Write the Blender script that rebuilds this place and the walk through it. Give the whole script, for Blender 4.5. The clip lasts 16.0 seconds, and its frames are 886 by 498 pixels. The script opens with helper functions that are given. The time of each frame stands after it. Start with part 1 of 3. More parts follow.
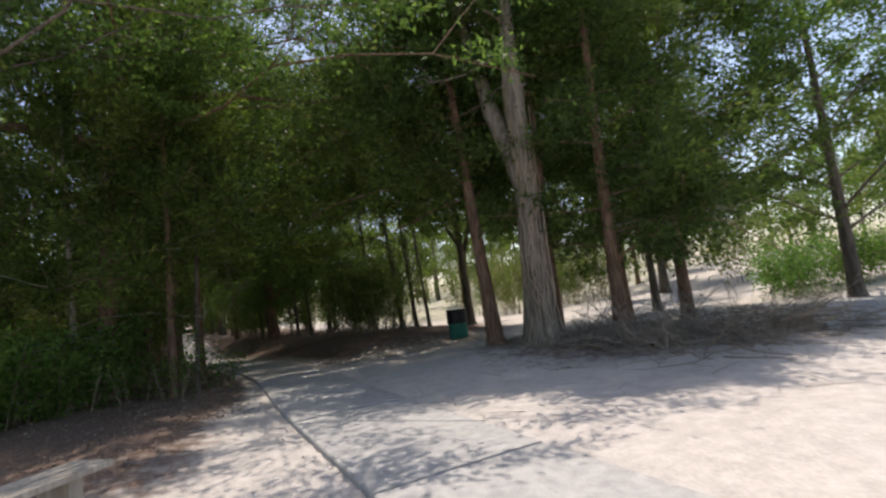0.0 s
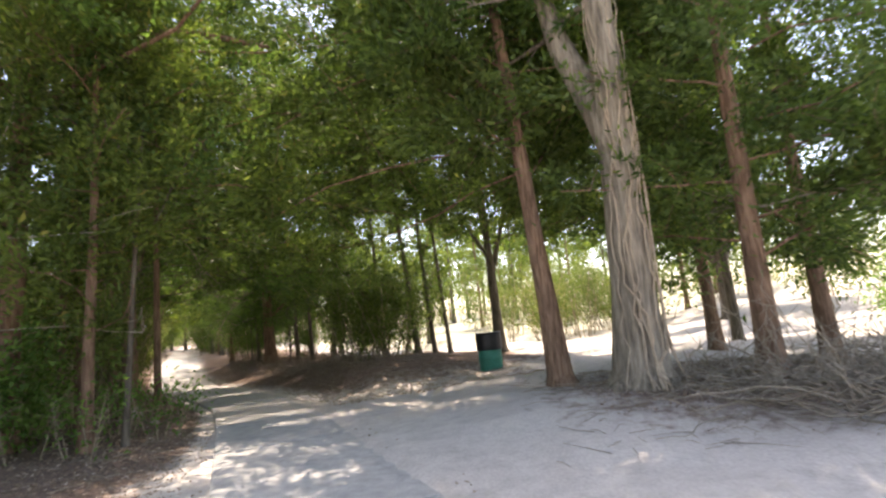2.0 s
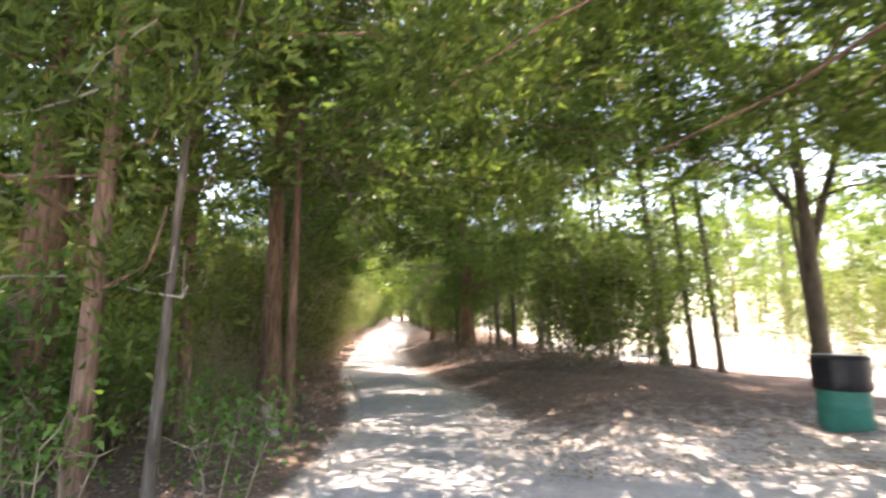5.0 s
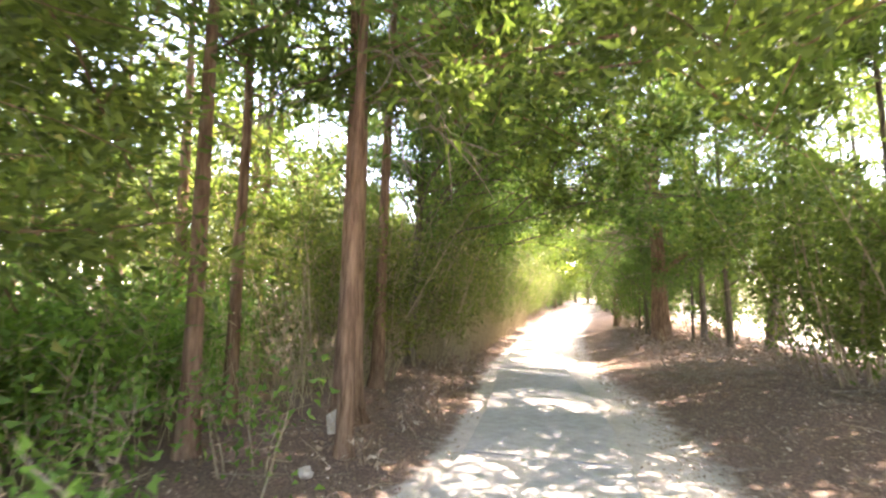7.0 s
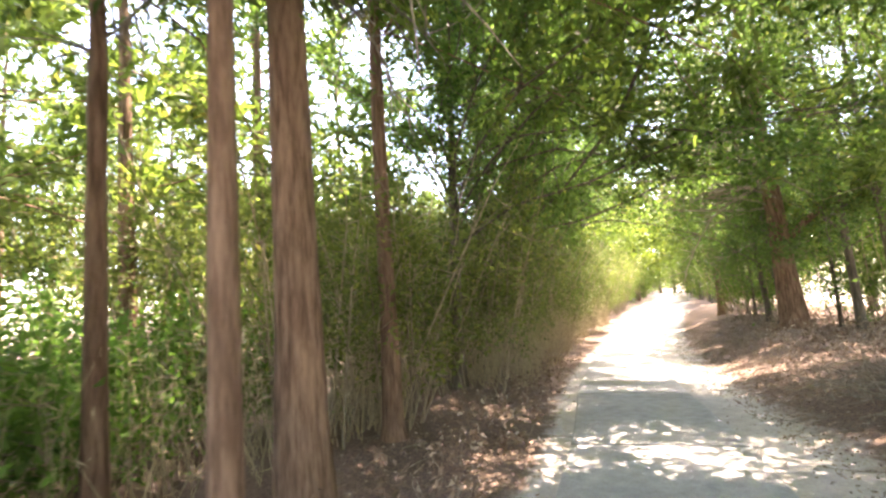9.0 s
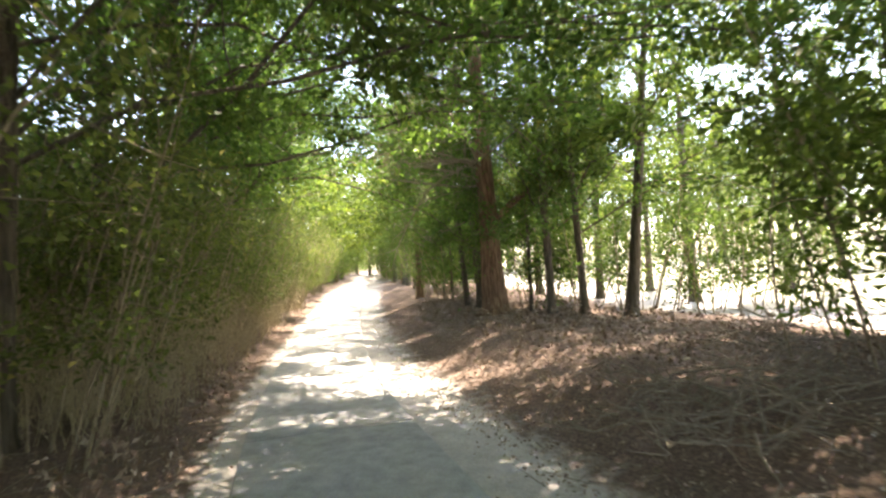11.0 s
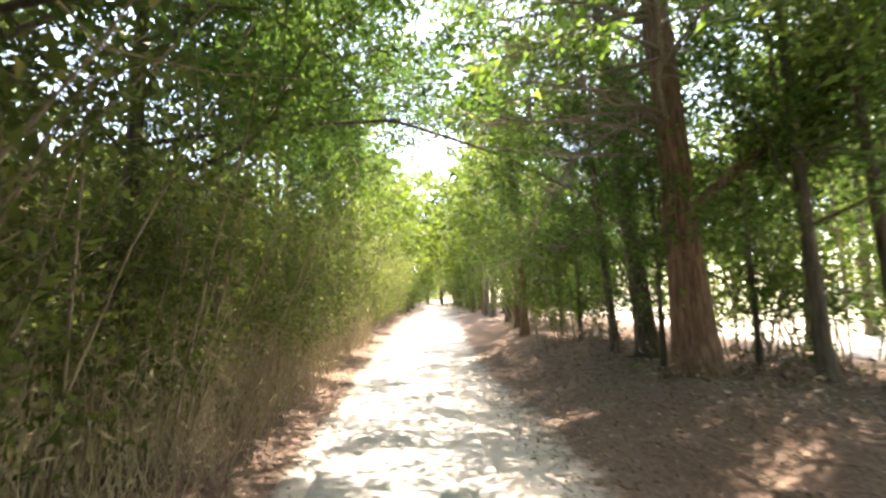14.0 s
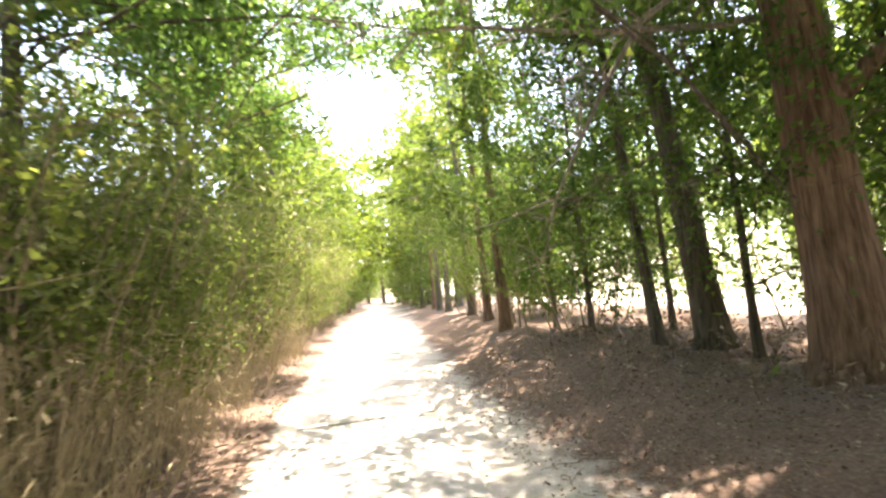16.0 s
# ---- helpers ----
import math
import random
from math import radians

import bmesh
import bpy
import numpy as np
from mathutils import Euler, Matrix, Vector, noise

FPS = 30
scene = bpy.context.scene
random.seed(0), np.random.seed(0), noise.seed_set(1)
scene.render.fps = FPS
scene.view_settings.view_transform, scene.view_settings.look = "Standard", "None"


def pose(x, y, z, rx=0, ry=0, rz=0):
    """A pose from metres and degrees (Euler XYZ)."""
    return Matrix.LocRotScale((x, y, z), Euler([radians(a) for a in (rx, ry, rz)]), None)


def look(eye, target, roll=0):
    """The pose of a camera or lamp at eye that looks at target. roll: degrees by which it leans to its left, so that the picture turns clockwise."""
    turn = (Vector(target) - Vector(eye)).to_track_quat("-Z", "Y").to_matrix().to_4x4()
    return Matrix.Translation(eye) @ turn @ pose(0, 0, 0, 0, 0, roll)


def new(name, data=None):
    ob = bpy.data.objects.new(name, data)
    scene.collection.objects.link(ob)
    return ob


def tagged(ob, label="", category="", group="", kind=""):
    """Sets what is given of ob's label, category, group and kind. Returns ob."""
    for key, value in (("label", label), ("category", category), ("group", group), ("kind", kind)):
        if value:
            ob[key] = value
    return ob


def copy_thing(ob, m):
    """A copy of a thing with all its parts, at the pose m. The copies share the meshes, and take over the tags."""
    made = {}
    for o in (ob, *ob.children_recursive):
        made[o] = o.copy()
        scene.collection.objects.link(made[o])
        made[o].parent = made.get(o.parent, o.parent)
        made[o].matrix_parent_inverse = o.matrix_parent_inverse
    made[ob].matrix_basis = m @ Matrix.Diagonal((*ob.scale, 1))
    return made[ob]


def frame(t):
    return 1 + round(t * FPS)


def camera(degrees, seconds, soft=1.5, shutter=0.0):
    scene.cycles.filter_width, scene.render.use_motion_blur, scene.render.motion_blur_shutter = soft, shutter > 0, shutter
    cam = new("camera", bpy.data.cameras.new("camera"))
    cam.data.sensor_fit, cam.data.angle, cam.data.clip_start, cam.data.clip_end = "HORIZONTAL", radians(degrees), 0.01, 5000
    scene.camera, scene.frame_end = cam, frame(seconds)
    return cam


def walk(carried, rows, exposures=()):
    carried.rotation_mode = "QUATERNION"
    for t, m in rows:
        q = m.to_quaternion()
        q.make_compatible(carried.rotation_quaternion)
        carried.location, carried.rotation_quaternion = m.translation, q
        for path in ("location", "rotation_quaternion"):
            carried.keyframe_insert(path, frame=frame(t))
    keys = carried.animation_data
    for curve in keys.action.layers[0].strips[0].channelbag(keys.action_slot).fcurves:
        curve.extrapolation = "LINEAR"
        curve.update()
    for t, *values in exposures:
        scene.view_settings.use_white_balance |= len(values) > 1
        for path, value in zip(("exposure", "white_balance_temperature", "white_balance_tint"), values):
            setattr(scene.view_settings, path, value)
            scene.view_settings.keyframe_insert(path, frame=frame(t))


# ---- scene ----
cam = camera(83.5, 16.0, soft=2.4, shutter=0.5)
# seconds, x, y, z, pitch, roll, yaw
PATH = [
    (0.0, 0.000, 0.000, 1.380, 5.40, 7.00, 0.00),
    (0.5, -0.169, 0.812, 1.369, 6.38, 6.44, 0.65),
    (1.0, -0.279, 1.590, 1.356, 7.39, 6.33, 0.74),
    (1.5, -0.374, 2.385, 1.334, 8.43, 5.91, 1.92),
    (2.0, -0.453, 3.231, 1.298, 8.26, 5.67, 1.29),
    (2.5, -0.591, 4.038, 1.333, 8.16, 4.89, 2.12),
    (3.0, -0.734, 4.884, 1.398, 5.83, 5.19, -2.19),
    (3.5, -0.969, 5.640, 1.457, 4.58, 3.56, 2.29),
    (4.0, -1.106, 6.411, 1.429, 5.64, 2.62, 2.70),
    (4.5, -1.308, 7.131, 1.422, 8.38, 1.64, 13.33),
    (5.0, -1.593, 7.802, 1.412, 7.84, 0.18, 24.61),
    (7.5, -2.900, 11.400, 1.380, 5.68, -0.41, 47.85),
    (8.0, -3.340, 11.907, 1.345, 6.15, 1.09, 49.08),
    (8.5, -3.773, 12.436, 1.325, 6.82, 3.12, 51.26),
    (9.0, -4.236, 12.951, 1.299, 6.54, 4.06, 54.54),
    (9.5, -4.641, 13.580, 1.267, 5.98, 3.07, 41.13),
    (12.0, -7.200, 16.850, 1.260, 1.99, 2.79, 19.40),
    (12.5, -7.604, 17.428, 1.251, 2.74, 2.90, 26.52),
    (13.0, -8.035, 18.151, 1.252, 5.47, 3.72, 29.35),
    (13.5, -8.482, 18.836, 1.199, 4.22, 1.37, 23.97),
    (14.0, -8.990, 19.506, 1.196, 6.03, 1.75, 28.49),
    (14.5, -9.489, 20.136, 1.193, 7.07, 3.02, 29.23),
    (15.0, -9.958, 20.802, 1.148, 5.38, 3.14, 25.32),
    (15.5, -10.440, 21.444, 1.124, 5.34, 4.06, 24.35),
    (16.0, -10.811, 22.107, 1.080, 5.30, 5.64, 21.48),
]
walk(cam, [(t, pose(x, y, z, 90 + p, r, w)) for t, x, y, z, p, r, w in PATH],
     exposures=[(0.0, 0.5, 7000, 16), (1.0, 1.25, 7300, 18), (2.5, 2.35, 7900, 20), (5.0, 3.1, 7500, 24), (7.5, 4.1, 7900, 24), (9.5, 3.85, 7900, 23),
                (12.0, 2.95, 7600, 12), (14.0, 3.2, 7800, 16), (16.0, 3.5, 7900, 18)])

# ---- light ----
SUN_HIGH, SUN_TURN = 72.0, -4.0       # degrees above the ground; turn from +y towards -x
world = bpy.data.worlds.new("sky")
scene.world = world
world.use_nodes = True
sky = world.node_tree.nodes.new("ShaderNodeTexSky")
sky.sky_type, sky.sun_disc = "NISHITA", False
sky.sun_elevation, sky.sun_rotation = radians(SUN_HIGH), radians(-SUN_TURN)
sky.dust_density, sky.air_density = 1.5, 1.0
back = world.node_tree.nodes["Background"]
back.inputs["Strength"].default_value = 0.15
world.node_tree.links.new(sky.outputs[0], back.inputs["Color"])
sun = new("sun", bpy.data.lights.new("sun", "SUN"))
sun.data.energy, sun.data.angle, sun.data.color = 3.4, radians(0.53), (1.0, 0.955, 0.885)
se, st = radians(SUN_HIGH), radians(SUN_TURN)
sun.matrix_world = look((-math.sin(st) * math.cos(se) * 60, math.cos(st) * math.cos(se) * 60, math.sin(se) * 60), (0, 0, 0))


# ---- materials ----
def material(name, rough=0.9):
    m = bpy.data.materials.new(name)
    m.use_nodes = True
    b = m.node_tree.nodes["Principled BSDF"]
    b.inputs["Roughness"].default_value = rough
    b.inputs["Specular IOR Level"].default_value = 0.25
    return m, m.node_tree.nodes, m.node_tree.links, b


def noise_at(N, L, coords, scale, detail=4.0, stretch=(1, 1, 1), rough=0.6):
    mp = N.new("ShaderNodeMapping")
    mp.inputs["Scale"].default_value = stretch
    L.new(coords, mp.inputs["Vector"])
    n = N.new("ShaderNodeTexNoise")
    n.inputs["Scale"].default_value, n.inputs["Detail"].default_value = scale, detail
    n.inputs["Roughness"].default_value = rough
    L.new(mp.outputs[0], n.inputs["Vector"])
    return n.outputs["Fac"]


def ramp(N, L, fac, stops):
    r = N.new("ShaderNodeValToRGB")
    e = r.color_ramp.elements
    while len(e) < len(stops):
        e.new(0.5)
    for k, (p, c) in enumerate(stops):
        e[k].position, e[k].color = p, (*c, 1)
    L.new(fac, r.inputs["Fac"])
    return r.outputs["Color"]


def blend(N, L, fac, a, b, kind="MIX"):
    m = N.new("ShaderNodeMix")
    m.data_type, m.blend_type = "RGBA", kind
    for src, socket in ((fac, m.inputs[0]), (a, m.inputs[6]), (b, m.inputs[7])):
        if isinstance(src, (int, float)):
            socket.default_value = src
        elif isinstance(src, tuple):
            socket.default_value = (*src, 1)
        else:
            L.new(src, socket)
    return m.outputs[2]


def bump(N, L, b, height, strength, distance):
    k = N.new("ShaderNodeBump")
    k.inputs["Strength"].default_value, k.inputs["Distance"].default_value = strength, distance
    L.new(height, k.inputs["Height"])
    L.new(k.outputs[0], b.inputs["Normal"])


def bark(name, dark, light, scale=26.0, depth=0.02):
    m, N, L, b = material(name, 0.95)
    co = N.new("ShaderNodeTexCoord").outputs["Object"]
    fibre = noise_at(N, L, co, scale, 6, (1, 1, 0.13), 0.65)
    patch = noise_at(N, L, co, 2.2, 3, (1, 1, 0.5))
    c = ramp(N, L, fibre, [(0.32, dark), (0.66, light)])
    tint = ramp(N, L, patch, [(0.3, (0.72, 0.70, 0.66)), (0.7, (1.12, 1.08, 1.0))])
    L.new(blend(N, L, 1.0, c, tint, "MULTIPLY"), b.inputs["Base Color"])
    bump(N, L, b, fibre, 0.9, depth)
    return m


def leaf(name, dark, light, odd, through_light=0.45, rough=0.5):
    m, N, L, b = material(name, rough)
    geo, ob = N.new("ShaderNodeNewGeometry"), N.new("ShaderNodeObjectInfo")
    co = N.new("ShaderNodeTexCoord").outputs["Object"]
    c = ramp(N, L, geo.outputs["Random Per Island"], [(0.0, dark), (0.95, light), (1.0, odd)])
    big = ramp(N, L, noise_at(N, L, co, 0.9, 2), [(0.3, (0.75, 0.8, 0.8)), (0.7, (1.2, 1.15, 1.0))])
    c = blend(N, L, 1.0, c, big, "MULTIPLY")
    shade = ramp(N, L, ob.outputs["Random"], [(0.0, (0.85, 0.9, 0.9)), (1.0, (1.15, 1.1, 0.95))])
    c = blend(N, L, 1.0, c, shade, "MULTIPLY")
    L.new(c, b.inputs["Base Color"])
    tr = N.new("ShaderNodeBsdfTranslucent")
    L.new(blend(N, L, 1.0, c, (1.26, 1.36, 0.86), "MULTIPLY"), tr.inputs["Color"])
    mix = N.new("ShaderNodeMixShader")
    mix.inputs["Fac"].default_value = through_light
    L.new(b.outputs[0], mix.inputs[1])
    L.new(tr.outputs[0], mix.inputs[2])
    L.new(mix.outputs[0], N["Material Output"].inputs["Surface"])
    return m


def plain(name, a, b_, scale, rough=0.8, relief=0.3, depth=0.004, detail=5.0):
    m, N, L, b = material(name, rough)
    co = N.new("ShaderNodeTexCoord").outputs["Object"]
    n = noise_at(N, L, co, scale, detail)
    big = noise_at(N, L, co, scale * 0.12, 3)
    c = ramp(N, L, n, [(0.3, a), (0.7, b_)])
    c = blend(N, L, 1.0, c, ramp(N, L, big, [(0.3, (0.8, 0.8, 0.8)), (0.7, (1.15, 1.14, 1.12))]), "MULTIPLY")
    L.new(c, b.inputs["Base Color"])
    bump(N, L, b, n, relief, depth)
    return m


CEDAR_BARK = bark("cedar bark", (0.085, 0.048, 0.032), (0.30, 0.20, 0.145), 24)
GREY_BARK = bark("grey furrowed bark", (0.10, 0.085, 0.07), (0.36, 0.32, 0.265), 18, 0.035)
DARK_BARK = bark("dark bark", (0.05, 0.042, 0.034), (0.19, 0.165, 0.135), 22)
PALE_BARK = bark("pale weathered bark", (0.22, 0.20, 0.17), (0.46, 0.43, 0.37), 20)
DEAD_WOOD = bark("dry grey twig", (0.155, 0.135, 0.11), (0.36, 0.32, 0.27), 30)
VINE = bark("vine stem", (0.28, 0.22, 0.17), (0.52, 0.44, 0.35), 40)
STEM = bark("shrub stem", (0.17, 0.14, 0.10), (0.44, 0.375, 0.275), 40)
CEDAR = leaf("cedar sprays", (0.048, 0.078, 0.025), (0.145, 0.205, 0.06), (0.20, 0.18, 0.07), 0.54)
OAK = leaf("oak leaves", (0.046, 0.090, 0.030), (0.128, 0.215, 0.068), (0.21, 0.225, 0.08), 0.56)
BRIGHT = leaf("light green leaves", (0.060, 0.098, 0.028), (0.153, 0.215, 0.065), (0.251, 0.260, 0.108), 0.52)
HEDGE = leaf("dry thicket leaves", (0.066, 0.088, 0.034), (0.175, 0.212, 0.078), (0.30, 0.272, 0.115), 0.55)
LOWGREEN = leaf("shade shrub leaves", (0.066, 0.14, 0.038), (0.175, 0.30, 0.085), (0.25, 0.33, 0.10), 0.58)
FAR_LEAF = leaf("distant leaves", (0.067, 0.103, 0.026), (0.177, 0.234, 0.060), (0.259, 0.255, 0.082), 0.5)


def litter_leaf():
    m, N, L, b = material("fallen leaves", 0.9)
    g = N.new("ShaderNodeNewGeometry").outputs["Random Per Island"]
    L.new(ramp(N, L, g, [(0.0, (0.13, 0.09, 0.066)), (0.5, (0.24, 0.168, 0.12)), (0.85, (0.36, 0.27, 0.20)), (1.0, (0.5, 0.43, 0.34))]),
          b.inputs["Base Color"])
    return m


def soil():
    m, N, L, b = material("dusty soil", 0.95)
    co = N.new("ShaderNodeTexCoord").outputs["Object"]
    at = N.new("ShaderNodeAttribute")
    at.attribute_name = "litter"
    fine, mid, big = noise_at(N, L, co, 38, 8), noise_at(N, L, co, 5.5, 5), noise_at(N, L, co, 0.7, 4)
    dust = ramp(N, L, fine, [(0.3, (0.41, 0.375, 0.34)), (0.7, (0.56, 0.525, 0.48))])
    dust = blend(N, L, 1.0, dust, ramp(N, L, mid, [(0.3, (0.84, 0.83, 0.82)), (0.7, (1.1, 1.1, 1.1))]), "MULTIPLY")
    duff = ramp(N, L, fine, [(0.28, (0.065, 0.044, 0.036)), (0.5, (0.145, 0.10, 0.077)), (0.75, (0.27, 0.20, 0.152))])
    add = N.new("ShaderNodeMath")
    add.operation = "MULTIPLY_ADD"
    L.new(mid, add.inputs[0])
    add.inputs[1].default_value = 1.1
    L.new(at.outputs["Fac"], add.inputs[2])
    sub = N.new("ShaderNodeMath")
    sub.operation = "SUBTRACT"
    L.new(add.outputs[0], sub.inputs[0])
    sub.inputs[1].default_value = 0.55
    soft = N.new("ShaderNodeMapRange")
    soft.interpolation_type = "SMOOTHSTEP"
    soft.inputs["From Min"].default_value, soft.inputs["From Max"].default_value = 0.25, 0.75
    L.new(sub.outputs[0], soft.inputs["Value"])
    c = blend(N, L, soft.outputs[0], dust, duff)
    grass = N.new("ShaderNodeAttribute")
    grass.attribute_name = "meadow"
    dry = ramp(N, L, big, [(0.3, (0.17, 0.20, 0.07)), (0.7, (0.30, 0.29, 0.13))])
    c = blend(N, L, grass.outputs["Fac"], c, dry)
    L.new(c, b.inputs["Base Color"])
    bump(N, L, b, fine, 0.6, 0.012)
    return m


SOIL, LITTER = soil(), litter_leaf()
PALE_STONE = plain("pale limestone", (0.36, 0.31, 0.26), (0.55, 0.49, 0.43), 18, 0.9, 0.6, 0.02)
CONCRETE = plain("worn concrete", (0.325, 0.32, 0.307), (0.44, 0.433, 0.415), 60, 0.9, 0.3, 0.003)
DRUM = plain("green painted drum", (0.022, 0.16, 0.12), (0.035, 0.21, 0.16), 30, 0.5, 0.1, 0.002)
BAG = plain("black bin bag", (0.012, 0.012, 0.014), (0.022, 0.022, 0.026), 25, 0.35, 0.5, 0.01)
PLANK = bark("weathered plank", (0.30, 0.27, 0.23), (0.52, 0.48, 0.42), 30, 0.004)
STRAW = plain("dry grass", (0.30, 0.25, 0.15), (0.52, 0.44, 0.29), 20, 0.9)
WHITE = plain("white painted board", (0.75, 0.75, 0.72), (0.82, 0.82, 0.8), 20, 0.6)


# ---- mesh tools ----
class Geo:
    """Gathers points and faces of one mesh."""

    def __init__(self):
        self.v, self.f, self.n = [], [], 0

    def add(self, verts, faces):
        self.v.append(np.asarray(verts, float).reshape(-1, 3))
        faces = np.asarray(faces, int)
        self.f.extend((faces + self.n).tolist())
        self.n += len(self.v[-1])
        return self

    def tube(self, pts, radii, sides=7, rough=0.0, rng=None, cap=True):
        pts, radii = np.asarray(pts, float), np.asarray(radii, float)
        n = len(pts)
        d = np.gradient(pts, axis=0)
        d /= np.linalg.norm(d, axis=1)[:, None] + 1e-9
        ref = np.array([1.0, 0, 0]) if abs(d[0][2]) > 0.7 else np.array([0, 0, 1.0])
        u = np.cross(d, ref)
        u /= np.linalg.norm(u, axis=1)[:, None] + 1e-9
        w = np.cross(d, u)
        a = np.arange(sides) * 2 * np.pi / sides
        r = radii[:, None] * np.ones(sides)
        if rough and rng is not None:
            r = r * (1 + rough * rng.normal(size=(1, sides)) + 0.4 * rough * rng.normal(size=(n, sides)))
        v = pts[:, None] + r[..., None] * (np.cos(a)[None, :, None] * u[:, None] + np.sin(a)[None, :, None] * w[:, None])
        k = np.arange(sides)
        q = []
        for i in range(n - 1):
            q.append(np.stack([i * sides + k, i * sides + (k + 1) % sides, (i + 1) * sides + (k + 1) % sides, (i + 1) * sides + k], 1))
        self.add(v.reshape(-1, 3), np.concatenate(q))
        if cap:
            self.f.append([self.n - sides + int(j) for j in k])
        return self

    def leaves(self, centers, axis, length, width, rng, fold=0.25):
        """Pointed leaves: base near each centre, along axis."""
        c, a = np.asarray(centers, float), np.asarray(axis, float)
        n = len(c)
        a = a / (np.linalg.norm(a, axis=1)[:, None] + 1e-9)
        s = np.cross(a, rng.normal(size=(n, 3)))
        s /= np.linalg.norm(s, axis=1)[:, None] + 1e-9
        up = np.cross(s, a)
        ln = (length * rng.uniform(0.65, 1.3, n))[:, None]
        wd = (width * rng.uniform(0.7, 1.25, n))[:, None]
        mid = c + a * ln * 0.35 + up * wd * fold
        v = np.stack([mid + s * wd * 0.52, c + a * ln, mid - s * wd * 0.52 - a * ln * 0.35], 1).reshape(-1, 3)
        return self.add(v, np.arange(n)[:, None] * 3 + np.array([[0, 1, 2]]))

    def box(self, lo, hi):
        (a, b, c), (x, y, z) = lo, hi
        return self.add([(a, b, c), (x, b, c), (x, y, c), (a, y, c), (a, b, z), (x, b, z), (x, y, z), (a, y, z)],
                        [(0, 3, 2, 1), (4, 5, 6, 7), (0, 1, 5, 4), (1, 2, 6, 5), (2, 3, 7, 6), (3, 0, 4, 7)])

    def mesh(self, name, mat, smooth=True):
        me = bpy.data.meshes.new(name)
        v = np.concatenate(self.v) if self.v else np.zeros((0, 3))
        me.from_pydata(v.tolist(), [], self.f)
        if smooth:
            me.polygons.foreach_set("use_smooth", np.ones(len(me.polygons), bool))
        me.materials.append(mat)
        return me


def part(name, geo, mat, parent=None, label="", smooth=True):
    """Links a Geo as one mesh object, under a thing if one is given."""
    ob = new(name, geo.mesh(name, mat, smooth))
    if parent is not None:
        ob.parent = parent
    if label:
        ob["label"] = label
    return ob


def bend(start, way, length, n, droop, wander, rng):
    """A curved run of points from start."""
    p, d, out = np.array(start, float), np.array(way, float), []
    d /= np.linalg.norm(d)
    for _ in range(n):
        out.append(p.copy())
        d = d + rng.normal(size=3) * wander + np.array([0, 0, droop])
        d /= np.linalg.norm(d)
        p = p + d * length / (n - 1)
    return np.array(out)


# ---- the lie of the land ----
MID = np.array([(6.5, -14), (3.2, -3), (1.2, 1.8), (-0.3, 4.7), (-1.75, 7.5), (-3.3, 10.9), (-5.2, 14.7), (-7.2, 17.5), (-9.2, 20.0), (-10.7, 22.1), (-12.5, 24.9),
                (-15.6, 30), (-20.0, 38), (-25.5, 48), (-34, 64), (-43, 82), (-46, 92), (-40, 102), (-20, 112), (20, 120)], float)


def resample(p, step):
    t = np.concatenate([[0], np.cumsum(np.linalg.norm(np.diff(p, axis=0), axis=1))])
    s = np.arange(0, t[-1], step)
    q = np.stack([np.interp(s, t, p[:, k]) for k in (0, 1)], 1)
    for _ in range(14):
        q[1:-1] = (q[:-2] + 2 * q[1:-1] + q[2:]) / 4
    return q


LINE = resample(MID, 0.25)
SIDE = np.gradient(LINE, axis=0)
SIDE = np.stack([SIDE[:, 1], -SIDE[:, 0]], 1)
SIDE /= np.linalg.norm(SIDE, axis=1)[:, None]


def off_path(x, y):
    """Signed distance right of the path's middle, and y of the nearest point on it."""
    p = np.stack([np.ravel(x), np.ravel(y)], 1)
    d, yy = np.empty(len(p)), np.empty(len(p))
    for i in range(0, len(p), 4000):
        q = p[i:i + 4000]
        dd = ((q[:, None] - LINE[None, ::2]) ** 2).sum(-1)
        k = dd.argmin(1) * 2
        sgn = ((q - LINE[k]) * SIDE[k]).sum(1)
        d[i:i + 4000] = np.sign(sgn) * np.sqrt(dd.min(1))
        yy[i:i + 4000] = LINE[k][:, 1]
    return d.reshape(np.shape(x)), yy.reshape(np.shape(x))


def smooth(x, a, b):
    t = np.clip((x - a) / (b - a), 0, 1)
    return t * t * (3 - 2 * t)


def waves(x, y):
    return (np.sin(1.3 * x + 0.7 * y + 1) * np.sin(0.9 * y - 0.5 * x) + 0.6 * np.sin(2.9 * x - 1.7 * y) * np.sin(2.3 * y + 0.8 * x + 2)
            + 0.35 * np.sin(6.1 * x + 2.2 * y) * np.sin(5.3 * y - 3.1 * x))


def base_z(y):
    return np.interp(y, [-50, 0, 8, 11.4, 13.6, 16.9, 22, 26, 60, 100], [-0.02, -0.02, 0, -0.02, -0.12, -0.16, -0.31, -0.32, 0.55, 1.6])


